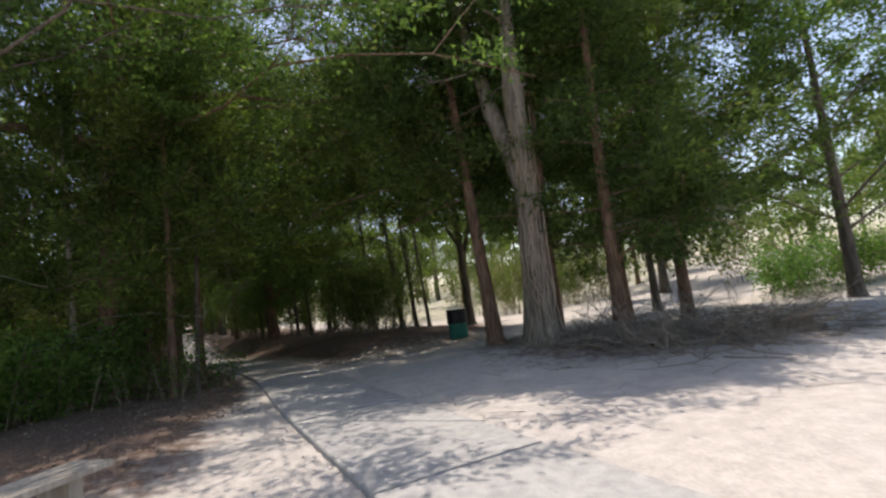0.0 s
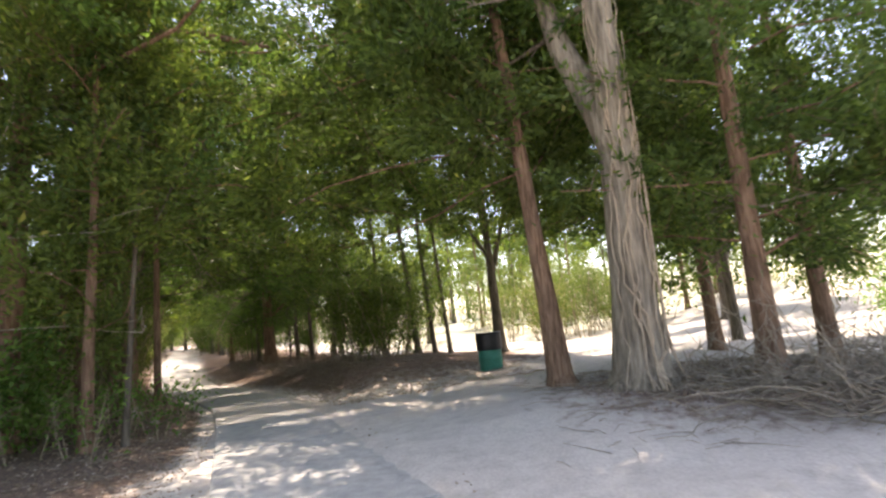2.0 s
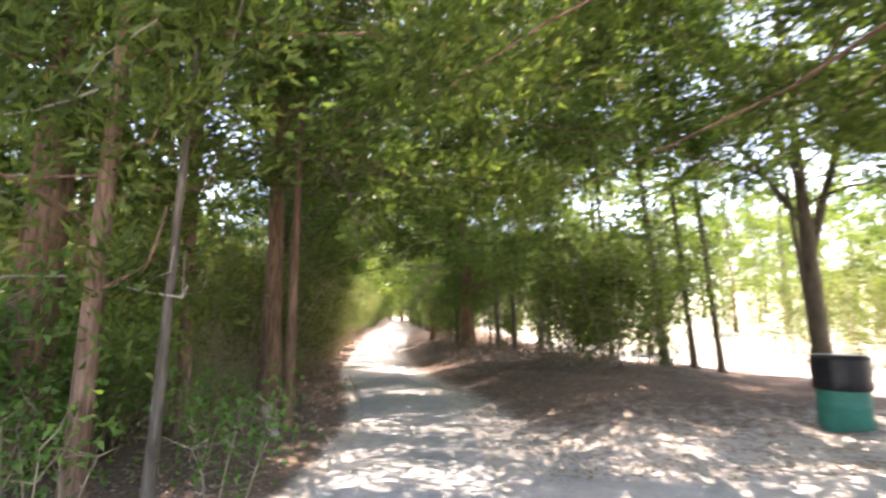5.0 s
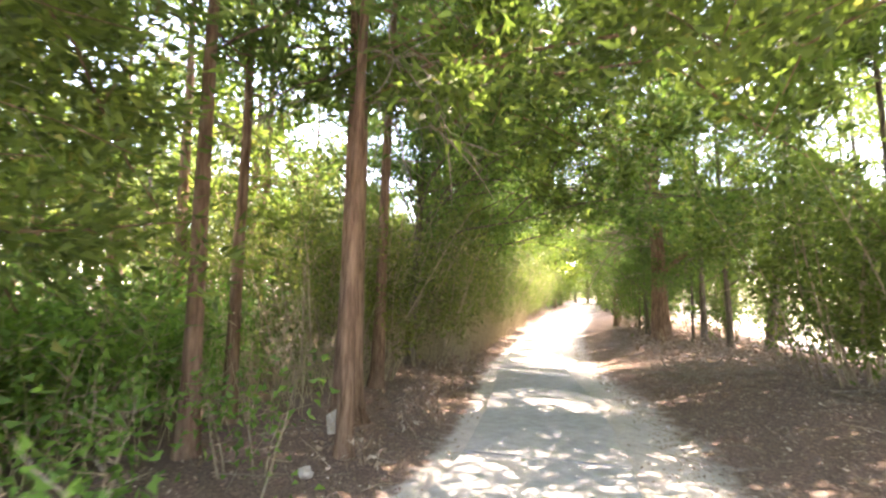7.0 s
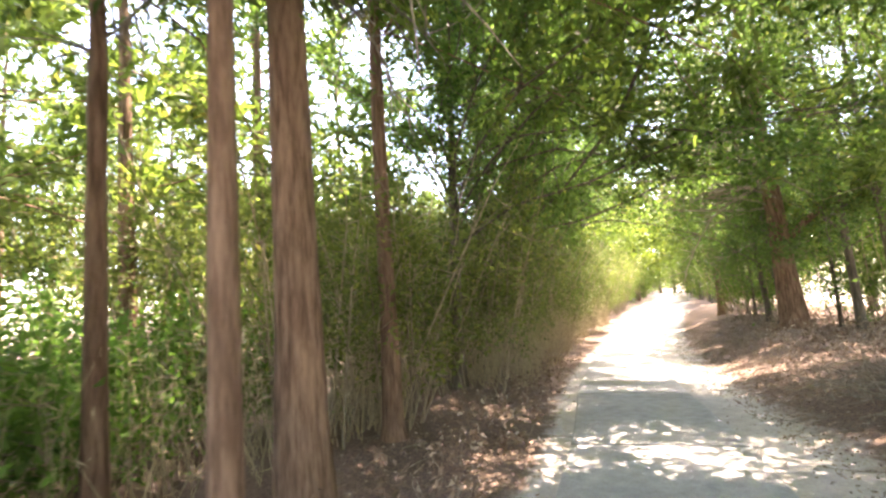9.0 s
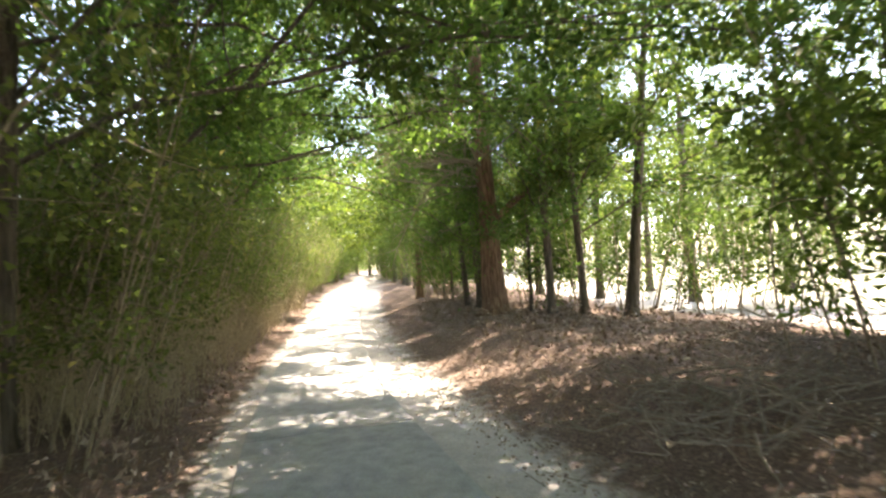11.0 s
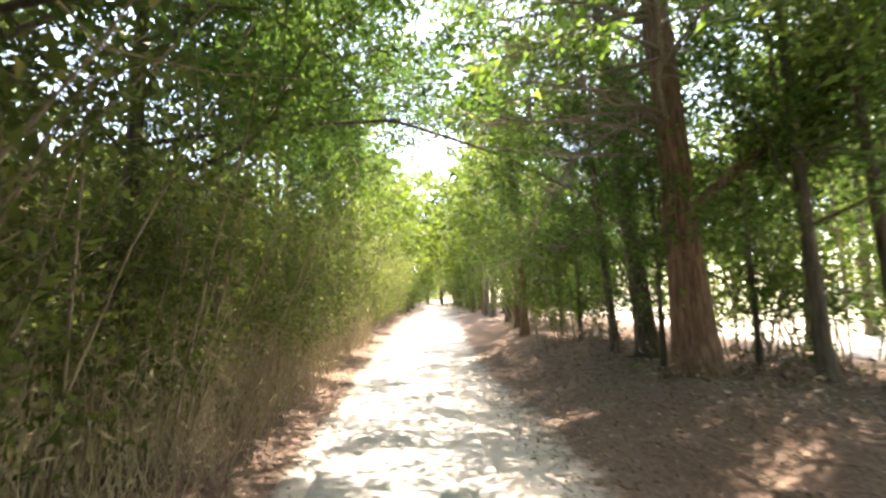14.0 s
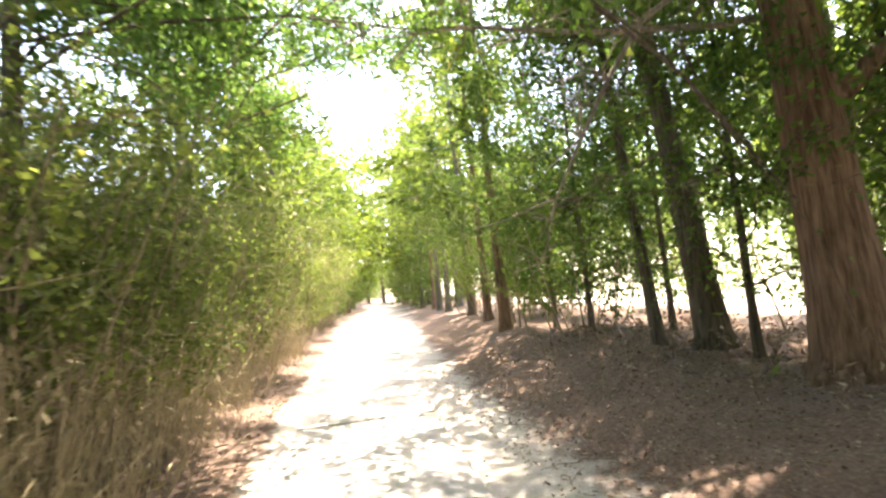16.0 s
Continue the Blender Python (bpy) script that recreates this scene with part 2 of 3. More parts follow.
def ground_z(x, y):
    x, y = np.asarray(x, float), np.asarray(y, float)
    d, yy = off_path(x, y)
    z = base_z(np.where(np.abs(d) < 12, yy, y))
    z = z + 0.30 * np.exp(-((x - 2.6) / 2.8) ** 2 - ((y - 9.8) / 2.2) ** 2)
    z = z + 1.1 * smooth(x, 6.5, 18.0) * smooth(y, 4, 16) + 0.5 * smooth(d, 10, 26) * smooth(y, 14, 30)
    ridge = smooth(yy, 12.0, 16.0) * (1 - 0.5 * smooth(yy, 34, 44))
    z = z + ridge * (0.46 * smooth(d, 1.3, 3.4) - 0.2 * smooth(d, 5.5, 9.0))
    z = z + 0.10 * smooth(yy, 4, 9) * smooth(-d, 1.3, 2.6) - 0.25 * smooth(-d, 4, 10)
    z = z + 0.045 * waves(x, y) * smooth(np.abs(d), 1.0, 2.6)
    z = z + 0.055 * smooth(d, 0.2, 0.85) * (1 - smooth(yy, 10.5, 12.8))
    return z - 0.035 * smooth(yy, 0.2, 1.2) * (1 - smooth(np.abs(d), 0.77, 0.87)) * 1.0


def gz(x, y):
    return float(ground_z(np.array([x]), np.array([y]))[0])


def spread(lo, hi, fine_lo, fine_hi, step, grow):
    a = list(np.arange(fine_lo, fine_hi + 1e-6, step))
    s, v = step, a[-1]
    while v < hi:
        s *= grow
        v += s
        a.append(v)
    s, v = step, a[0]
    while v > lo:
        s *= grow
        v -= s
        a.insert(0, v)
    return np.array(a)


GX, GY = spread(-900, 900, -19, 8, 0.15, 1.17), spread(-400, 1200, -2, 32, 0.15, 1.17)
XX, YY = np.meshgrid(GX, GY)
ZZ = ground_z(XX, YY)
nx, ny = len(GX), len(GY)
g = Geo()
i0 = (np.arange(ny - 1)[:, None] * nx + np.arange(nx - 1)[None, :]).ravel()
g.add(np.stack([XX, YY, ZZ], -1), np.stack([i0, i0 + 1, i0 + nx + 1, i0 + nx], 1))
ground = tagged(part("ground", g, SOIL), "pale dusty ground strewn with brown leaf litter", "ground", kind="structure")
DD, YP = off_path(XX, YY)
bed = smooth(DD, 1.0, 2.0) * smooth(YP, 11.0, 15.5) + smooth(-DD, 0.80, 1.25 + 1.3 * (1 - smooth(YP, 7, 11))) * smooth(YP, 3.0, 7.5)
bed = np.maximum(bed, np.clip(1.25 * np.exp(-((XX - 3.4) / 2.9) ** 2 - ((YY - 9.6) / 2.3) ** 2), 0, 0.9))
open_r = smooth(DD, 7.0, 9.5)
lit = np.clip(bed * (1 - open_r), 0, 1) * 0.85
meadow = smooth(YY, 24, 32) * smooth(DD, 9, 13) * 0.45
for key, val in (("litter", lit), ("meadow", meadow)):
    at = ground.data.attributes.new(key, "FLOAT", "POINT")
    at.data.foreach_set("value", val.astype(np.float32).ravel())

# ---- concrete path, slab by slab ----
pavement = tagged(new("pavement"), "worn grey concrete footpath of long cast slabs", "footpath", kind="structure")
HALF, LONG = 0.78, 12
rng = np.random.default_rng(3)
START = int(np.abs(LINE[:, 1] - 22.07).argmin()) % LONG
for k in range(START, len(LINE) - LONG - 1, LONG):
    run = np.arange(k, k + LONG + 1)
    if LINE[k][1] < 1.3:
        continue
    if LINE[k][1] > 90:
        break
    c, s = LINE[run].copy(), SIDE[run]
    dirs = np.stack([-s[:, 1], s[:, 0]], 1)
    c[0] += dirs[0] * 0.02
    c[-1] -= dirs[-1] * 0.02
    lift = base_z(c[:, 1]) + 0.04 + rng.uniform(0, 0.012)
    rows = []
    for e, dz in ((-HALF, -0.14), (-HALF, -0.012), (-HALF + 0.012, 0), (-HALF / 2, 0.002), (0, 0.003), (HALF / 2, 0.002), (HALF - 0.012, 0), (HALF, -0.012), (HALF, -0.14)):
        rows.append(np.column_stack([c + s * e, lift + dz]))
    v = np.stack(rows, 1)
    m = v.shape[1]
    i0 = (np.arange(len(run) - 1)[:, None] * m + np.arange(m - 1)[None, :]).ravel()
    sl = Geo().add(v, np.stack([i0, i0 + 1, i0 + m + 1, i0 + m], 1))
    last = (len(run) - 1) * m
    sl.f += [list(range(m))[::-1], [last + j for j in range(m)]]
    part("concrete_slab", sl, CONCRETE, pavement, smooth=False)


# ---- trees ----
def trunk_line(h, lean, wob, rng, n=14):
    t = np.linspace(0, 1, n)
    w = np.cumsum(rng.normal(size=(n, 2)) * wob, axis=0) * t[:, None]
    return np.column_stack([lean[0] * h * t + w[:, 0], lean[1] * h * t + w[:, 1], h * t])


def sprays(geo, pts, count, reach, length, width, rng, lift=0.2, out=None):
    """Tufts of leaves round the points of a branch."""
    idx = rng.integers(0, len(pts), count)
    off = rng.normal(size=(count, 3)) * reach
    c = pts[idx] + off
    ax = off / (np.asarray(reach) + 1e-6) * 0.7 + rng.normal(size=(count, 3)) * 0.5 + np.array([0, 0, lift])
    if out is not None:
        ax = ax + out[idx] * 0.6
    geo.leaves(c, ax, length, width, rng)


def plumes(geo, branch, root, count, clump, spread_, length, width, rng, cedar):
    """Dense plumes of leaves that point away from the trunk, with gaps between them."""
    k = max(4, count // clump)
    at = branch[rng.integers(0, len(branch), k)] + rng.normal(size=(k, 3)) * 0.16
    way = at - root
    way = way / (np.linalg.norm(way, axis=1)[:, None] + 1e-6) + rng.normal(size=(k, 3)) * 0.35 + np.array([0, 0, 0.15 if cedar else -0.25])
    way /= np.linalg.norm(way, axis=1)[:, None]
    big = rng.uniform(0.65, 1.35, k)
    i = rng.integers(0, k, count)
    along = rng.normal(size=count) * spread_ * 1.15 * big[i]
    off = rng.normal(size=(count, 3)) * (spread_ * 0.55 * big[i])[:, None] * np.array([1, 1, 0.75])
    c = at[i] + way[i] * along[:, None] + off
    ax = way[i] * (0.9 if cedar else 0.5) + off / (spread_ * 0.8) + rng.normal(size=(count, 3)) * (0.35 if cedar else 0.6)
    geo.leaves(c, ax, length, width, rng)


def headroom(pts, x, y):
    """Turns the tip of a branch upwards where it would hang low over the footpath."""
    d = np.abs(off_path(pts[:, 0] + x, pts[:, 1] + y)[0])
    bad = np.flatnonzero((d < 1.7) & (pts[:, 2] < 2.9))
    if not len(bad):
        return pts
    out, k = pts.copy(), max(1, int(bad[0]))
    step = np.arange(1, len(pts) - k + 1)[:, None]
    way = (pts[k - 1] - pts[max(0, k - 2)]) * np.array([1, 1, 0])
    out[k:] = pts[k - 1] + step * np.array([0, 0, 0.09]) + way * (1 - 0.8 ** step) * 0.5
    return out


def prune(geo, x, y):
    """Takes away the leaves that hang low over the footpath."""
    v = np.concatenate(geo.v).reshape(-1, 3, 3)
    c = v.mean(1)
    low_ = c[:, 2] < 2.75
    d = np.full(len(c), 99.0)
    if low_.any():
        d[low_] = off_path(c[low_, 0] + x, c[low_, 1] + y)[0]
    v = v[np.abs(d) > 1.9]
    geo.v, geo.n = [v.reshape(-1, 3)], len(v) * 3
    geo.f = np.arange(len(v) * 3).reshape(-1, 3).tolist()
    return geo


def tree(name, x, y, dia, h, kind="cedar", lean=(0, 0), low=2.5, wide=2.6, limbs=16, leaves=9000, barkmat=None, leafmat=None, size=1.0,
         seed=0, label="", dead=0, fork=None, group="trees along the path", twigs=3, tuft=0.24, clump=110, bias=(0, 0), taper=0.72, dead_from=1.6, dead_to=None, dead_way=(0, 6.28)):
    rng = np.random.default_rng(seed + 11)
    z = gz(x, y)
    root = new(name)
    root.location = (x, y, z - 0.05)
    cedar = kind == "cedar"
    barkmat = barkmat or (CEDAR_BARK if cedar else DARK_BARK)
    leafmat = leafmat or (CEDAR if cedar else OAK)
    line = trunk_line(h, lean, 0.012 * h / 8, rng, 18)
    t = np.linspace(0, 1, 18)
    rad = dia / 2 * (1 - 0.86 * t ** 0.9)
    rad[0] *= 1.5
    rad[1] *= 1.08
    body = Geo()
    lowfoot = np.array([line[0], line[0] + (line[1] - line[0]) * 0.35])
    line2 = np.concatenate([lowfoot, line[1:]])
    rad2 = np.concatenate([[rad[0], dia / 2 * 1.15], rad[1:]])
    body.tube(line2, rad2, 14 if dia > 0.25 else 9, 0.06, rng)
    for k in range(4 if dia > 0.3 else 0):
        a = k * 1.6 + rng.uniform(0, 0.8)
        d = np.array([math.cos(a), math.sin(a), 0])
        body.tube([d * dia * 0.25 + [0, 0, 0.30], d * dia * 0.55 + [0, 0, 0.12], d * dia * 0.95 + [0, 0, -0.03]], [dia * 0.16, dia * 0.14, dia * 0.06], 7)
    simple = group in ("woods", "far woods")
    crown = Geo()
    per = max(1, int(leaves * 0.86) // limbs)
    ln, wd = ((0.13, 0.045) if cedar else (0.085, 0.052))
    ln, wd = ln * size, wd * size
    for k in range(limbs):
        f = (k + 0.5) / limbs
        zz = low + (h * 0.97 - low) * (f if cedar else f * 0.85)
        p0 = np.array([np.interp(zz, line[:, 2], line[:, j]) for j in range(3)])
        a = k * 2.4 + rng.uniform(-0.5, 0.5)
        if cedar:
            length = wide * (1 - taper * f) * rng.uniform(0.75, 1.2)
            way, droop = (math.cos(a) + bias[0], math.sin(a) + bias[1], rng.uniform(0.0, 0.5)), -0.05
        else:
            length = wide * (1 - 0.45 * f) * rng.uniform(0.8, 1.2)
            way, droop = (math.cos(a) + bias[0], math.sin(a) + bias[1], rng.uniform(0.35, 0.95)), -0.03
        length *= 1 + 0.5 * (math.cos(a) * bias[0] + math.sin(a) * bias[1])
        r0 = max(0.012, np.interp(zz, line[:, 2], rad) * (0.18 if cedar else 0.30))
        pts = bend(p0, way, length, 7, droop, 0.17, rng)
        pts = pts if simple else headroom(pts, x, y)
        lm = Geo().tube(pts[::2] if simple else pts, np.linspace(r0, 0.008, 4 if simple else 7), 3 if simple else 6)
        tips = [pts[1:]]
        for j in range(twigs):
            b = pts[rng.integers(2, 6)]
            w = np.array(way) * 0.6 + rng.normal(size=3) * 0.7
            tw = bend(b, w, length * rng.uniform(0.25, 0.5), 5, -0.04, 0.15, rng)
            tw = tw if simple else headroom(tw, x, y)
            lm.tube(tw, np.linspace(r0 * 0.35, 0.004, 5), 3, cap=False)
            tips.append(tw)
        if simple:
            body.add(np.concatenate(lm.v), np.zeros((0, 4), int))
            body.f.extend([[i + body.n - lm.n for i in f_] for f_ in lm.f])
        else:
            part("limb", lm, barkmat, root)
        allp = np.concatenate(tips)
        plumes(crown, allp, p0, per, clump, tuft, ln, wd, rng, cedar)
        loose = per // 14
        sprays(crown, allp, loose, 0.3, ln, wd, rng, 0.0)
    for k, (hf, a, out, up, thick) in enumerate(fork or ()):
        p0 = np.array([np.interp(hf, line[:, 2], line[:, j]) for j in range(3)])
        pts = bend(p0, (math.cos(a) * out, math.sin(a) * out, 1), up, 10, 0.03, 0.07, rng)
        fk = Geo().tube(pts, np.linspace(thick * dia / 2, 0.03, 10), 9, 0.05, rng)
        for j in range(7):
            q = pts[rng.integers(3, 10)]
            tw = bend(q, (math.cos(a) * 0.8 + rng.normal() * 0.6, math.sin(a) * 0.8 + rng.normal() * 0.6, 0.6), rng.uniform(0.9, 2.1), 6, -0.02, 0.13, rng)
            fk.tube(tw, np.linspace(0.03, 0.006, 6), 5, cap=False)
            plumes(crown, tw[1:], p0, 950, clump, tuft, ln, wd, rng, cedar)
        part("fork", fk, barkmat, root)
    part("trunk", body, barkmat, root)
    part("crown", crown if simple else prune(crown, x, y), leafmat, root, smooth=False)
    for k in range(dead):
        a = rng.uniform(*dead_way)
        zz = rng.uniform(dead_from, dead_to or low + 1.0)
        p0 = np.array([np.interp(zz, line[:, 2], line[:, j]) for j in range(3)])
        w = (math.cos(a), math.sin(a), rng.uniform(-0.1, 0.4))
        db = Geo()
        pts = bend(p0, w, min(wide, 5.2 if dead > 9 else 2.2) * rng.uniform(0.5, 0.9), 8, -0.05, 0.16, rng)
        db.tube(pts, np.linspace(max(0.014, dia * 0.07), 0.006, 8), 5)
        for j in range(24):
            tw = bend(pts[rng.integers(2, 8)], np.array(w) + rng.normal(size=3) * 0.8, rng.uniform(0.3, 0.8), 4, -0.10, 0.2, rng)
            db.tube(tw, np.linspace(0.011, 0.004, 4), 4, cap=False)
        part("dead_branch", db, DEAD_WOOD, root, "bare grey dead branch")
    return tagged(root, label, "tree", group)


def shrub(name, x, y, h, wide, stems=9, leaves=2600, leafmat=None, size=1.0, seed=0, label="", low=0.25, stick=0.6, group="undergrowth"):
    rng = np.random.default_rng(seed + 501)
    root = new(name)
    root.location = (x, y, gz(x, y) - 0.04)
    st, crown = [], Geo()
    per = leaves // stems
    for k in range(stems):
        a, r = rng.uniform(0, 6.28), wide * 0.35 * math.sqrt(rng.uniform())
        hh = h * rng.uniform(0.6, 1.05)
        pts = bend((math.cos(a) * r, math.sin(a) * r, 0), (math.cos(a) * 0.3, math.sin(a) * 0.3, 1), hh, 8, 0.0, 0.075, rng)
        sm = Geo().tube(pts[[0, 2, 4, 6, 7]], np.linspace(0.009 + 0.0025 * h, 0.0035, 5), 4, cap=False)
        tips = [pts[pts[:, 2] > low * h]]
        for j in range(6):
            b = pts[rng.integers(2, 8)]
            tw = bend(b, (rng.normal(), rng.normal(), stick), wide * rng.uniform(0.2, 0.45), 3, -0.05, 0.18, rng)
            sm.tube(tw, np.linspace(0.007, 0.002, 3), 3, cap=False)
            tips.append(tw)
        part("stem", sm, STEM, root)
        allp = np.concatenate(tips)
        allp = allp[allp[:, 2] > low * h * 0.6]
        if len(allp):
            sprays(crown, allp[rng.integers(0, len(allp), max(3, per // 36))], per, 0.11 * size + 0.03, 0.085 * size, 0.048 * size, rng, -0.1)
    part("foliage", crown, leafmat or HEDGE, root, smooth=False)
    return tagged(root, label, "shrub", group)


def turned(ob, x, y, turn, dz=-0.05):
    return copy_thing(ob, pose(x, y, gz(x, y) + dz, 0, 0, turn))


# big vine-clad tree and its neighbours
C_LABEL = "red cedar with shaggy brown bark and dark green sprays"
O_LABEL = "oak with dark furrowed bark and small green leaves"
S_LABEL = "slender dark-barked tree with a high thin crown"
L_LABEL = "slender tree leafy with light green from low down"
VINE_X, VINE_Y, VINE_D = 1.8, 9.55, 0.58
big = tree("vine_clad_tree", VINE_X, VINE_Y, VINE_D, 10, "oak", (0.01, -0.06), 4.8, 2.6, 22, 20000, GREY_BARK, OAK, 1.15, 1,
           "tall tree with grey furrowed bark and bare vines climbing its trunk", bias=(-0.1, 0.9), fork=[(3.0, 2.6, 0.12, 5.5, 0.8)])
rv = np.random.default_rng(77)
for k in range(9):
    zs = np.linspace(0.02, rv.uniform(3.2, 6.0), 26)
    a = -1.5 + rv.normal() * 0.9 + np.cumsum(rv.normal(size=26) * 0.15)
    r = (VINE_D / 2) * (1 - 0.86 * (zs / 11) ** 0.9) * 1.10 + 0.012 + 0.22 * np.exp(-zs * 5) + 0.02 * np.abs(np.sin(zs * 3 + k))
    pts = np.column_stack([np.cos(a) * r + 0.01 * zs, np.sin(a) * r - 0.06 * zs, zs])
    part("vine", Geo().tube(pts, np.linspace(rv.uniform(0.008, 0.018), 0.006, 26), 6), VINE, big, "bare pale vine stem")
tree("cedar_tree", 3.25, 9.35, 0.29, 9.5, "cedar", (0, -0.02), 1.25, 2.5, 32, 34000, None, None, 1.0, 2, C_LABEL, 2, bias=(0.15, -0.1))
tree("cedar_tree", 2.35, 10.65, 0.26, 10, "cedar", (0, -0.06), 3.6, 4.6, 26, 32000, None, None, 1.25, 3, C_LABEL, taper=0.35, bias=(-0.1, 0.8))
tree("cedar_tree", 1.0, 10.65, 0.33, 10.5, "cedar", (-0.05, 0.0), 3.0, 4.8, 38, 60000, None, None, 1.25, 4, C_LABEL + ", leaning", taper=0.3, bias=(-0.6, 0.8))
tree("cedar_tree", 5.6, 11.6, 0.3, 10, "cedar", (0, 0), 1.6, 4.2, 32, 44000, None, None, 1.2, 31, C_LABEL, taper=0.45)
tree("cedar_tree", 5.3, 14.6, 0.3, 10, "cedar", (0, 0), 3.4, 5.4, 32, 48000, None, None, 1.45, 32, C_LABEL, taper=0.35, bias=(-0.85, 0.1))
tree("forked_tree", 0.95, 19.5, 0.34, 10.5, "oak", (-0.02, 0), 3.4, 5.6, 24, 30000, DARK_BARK, OAK, 1.3, 5, O_LABEL + ", forked low down", bias=(0, -0.6), fork=[(2.5, 0.3, 0.4, 5.0, 0.6), (3.1, 2.9, 0.7, 4.0, 0.45)])
for q, (x, y, d) in enumerate([(-1.8, 20.7, 0.22), (-1.2, 20.5, 0.16), (-0.68, 20.4, 0.15), (1.15, 20.8, 0.15)]):
    tree("slender_tree", x, y, d, 11.5, "cedar", (-0.06, 0), 4.6, 5.0, 22, 13000, DARK_BARK, CEDAR, 1.4, 6 + q, S_LABEL, taper=0.35, bias=(-0.7, -0.1))
tree("spreading_tree", 10.3, 23.2, 0.42, 11, "oak", (0.0, 0), 3.4, 5.4, 16, 15000, DARK_BARK, BRIGHT, 1.4, 12, "broad tree with wide spreading dark limbs", fork=[(1.9, 0.2, 0.9, 6.0, 0.7), (2.1, 2.9, 0.8, 6.0, 0.7), (2.3, 4.4, 0.6, 6.0, 0.6), (2.5, 1.5, 0.7, 5.0, 0.6)])
tree("light_green_tree", 9.6, 11.6, 0.3, 10, "oak", (0.0, 0), 1.5, 5.0, 28, 32000, DARK_BARK, OAK, 1.5, 34, "leafy light green tree at the clearing's edge")
tree("light_green_tree", 7.4, 17.5, 0.28, 10, "oak", (0.0, 0), 2.6, 5.8, 28, 36000, DARK_BARK, BRIGHT, 1.5, 35, "leafy light green tree at the clearing's edge", bias=(-0.8, -0.3))
# left of the path at the start
first_oak = tree("oak_tree", -7.1, 10.45, 0.44, 11, "oak", (0.05, 0), 5.0, 6.6, 28, 44000, CEDAR_BARK, OAK, 1.1, 14, O_LABEL, bias=(0.6, -0.35))
part("limb", Geo().tube(bend((0.27, 0, 5.5), (-1, -0.45, 0.35), 4.2, 10, -0.03, 0.16, np.random.default_rng(5)), np.linspace(0.14, 0.04, 10), 9), CEDAR_BARK, first_oak)
part("limb", Geo().tube(bend((0.28, 0, 5.7), (0.75, -0.5, 0.9), 4.0, 10, -0.06, 0.14, np.random.default_rng(6)), np.linspace(0.13, 0.03, 10), 9), CEDAR_BARK, first_oak)
tree("cedar_tree", -5.55, 10.1, 0.18, 8.5, "cedar", (0.03, 0), 1.5, 2.7, 30, 32000, None, None, 1.0, 15, C_LABEL)
tree("cedar_tree", -7.4, 10.0, 0.15, 8, "cedar", (0, 0), 1.5, 2.6, 24, 22000, PALE_BARK, None, 1.0, 16, "cedar with a pale weathered trunk")
tree("cedar_tree", -8.6, 9.2, 0.26, 9, "cedar", (0, 0), 1.1, 3.0, 26, 22000, None, None, 1.05, 33, C_LABEL)
tree("bent_sapling", -5.25, 10.45, 0.10, 6.5, "oak", (0.06, 0), 2.8, 1.8, 9, 3000, None, None, 1.0, 17, "thin bent sapling with few leaves")
tree("cedar_tree", -7.58, 14.12, 0.35, 12, "cedar", (0, 0), 3.6, 6.0, 32, 44000, None, None, 1.2, 18, C_LABEL, 3, dead_from=2.6, taper=0.35, bias=(0.85, 0.2))
tree("cedar_tree", -9.0, 15.6, 0.2, 11.5, "cedar", (0.03, 0), 4.2, 5.8, 28, 30000, None, None, 1.3, 36, C_LABEL, 0, taper=0.3, bias=(0.7, 0.2))
# added oak, trunk out of view: its overhanging crown shades the starting ground
tree("oak_tree", -6.4, 5.3, 0.3, 9, "oak", (0.03, 0.03), 4.0, 5.6, 26, 34000, None, OAK, 1.15, 37, O_LABEL, bias=(0.8, 0.3))
tree("cedar_tree", -6.55, 13.42, 0.16, 10, "cedar", (0, 0), 3.8, 3.6, 20, 17000, None, None, 1.1, 19, C_LABEL, 2, dead_from=3.0)
tree("cedar_tree", -8.2, 13.0, 0.17, 9, "cedar", (0, 0), 3.4, 3.0, 20, 11000, None, None, 1.15, 20, C_LABEL)
tree("cedar_tree", -7.25, 12.3, 0.19, 9, "cedar", (-0.03, 0), 3.6, 2.8, 20, 9000, None, None, 1.15, 21, C_LABEL)
for q, (x, y, d, lo, w) in enumerate([(-11.4, 18.3, 0.24, 2.4, 6.2), (-12.9, 20.2, 0.26, 2.2, 6.2), (-14.3, 22.4, 0.24, 2.6, 6.0), (-16.4, 25.0, 0.26, 3.7, 5.6), (-18.8, 29, 0.26, 3.8, 5.6)]):
    tree("oak_tree", x, y, d, 9.5, "oak", (0.05, 0), lo, w, 32, 44000 if q < 3 else 38000, None, OAK, 1.1 if q < 3 else 1.35, 70 + q, "dark oak with small green leaves arching over the path", bias=(0.9, 0.0),
         fork=[(4.0, 0.2, 0.85, 7.0, 0.6), (4.6, -0.6, 0.8, 7.0, 0.55), (5.0, 0.9, 0.8, 6.5, 0.5)] if q == 1 else None)
# added tree right of the bank; its dense crown is there to shade path and bank
tree("slender_tree", -3.2, 22.6, 0.15, 11, "oak", (-0.04, 0), 5.0, 6.4, 34, 66000, DARK_BARK, OAK, 1.55, 38, S_LABEL, tuft=0.32, bias=(-0.95, -0.1))
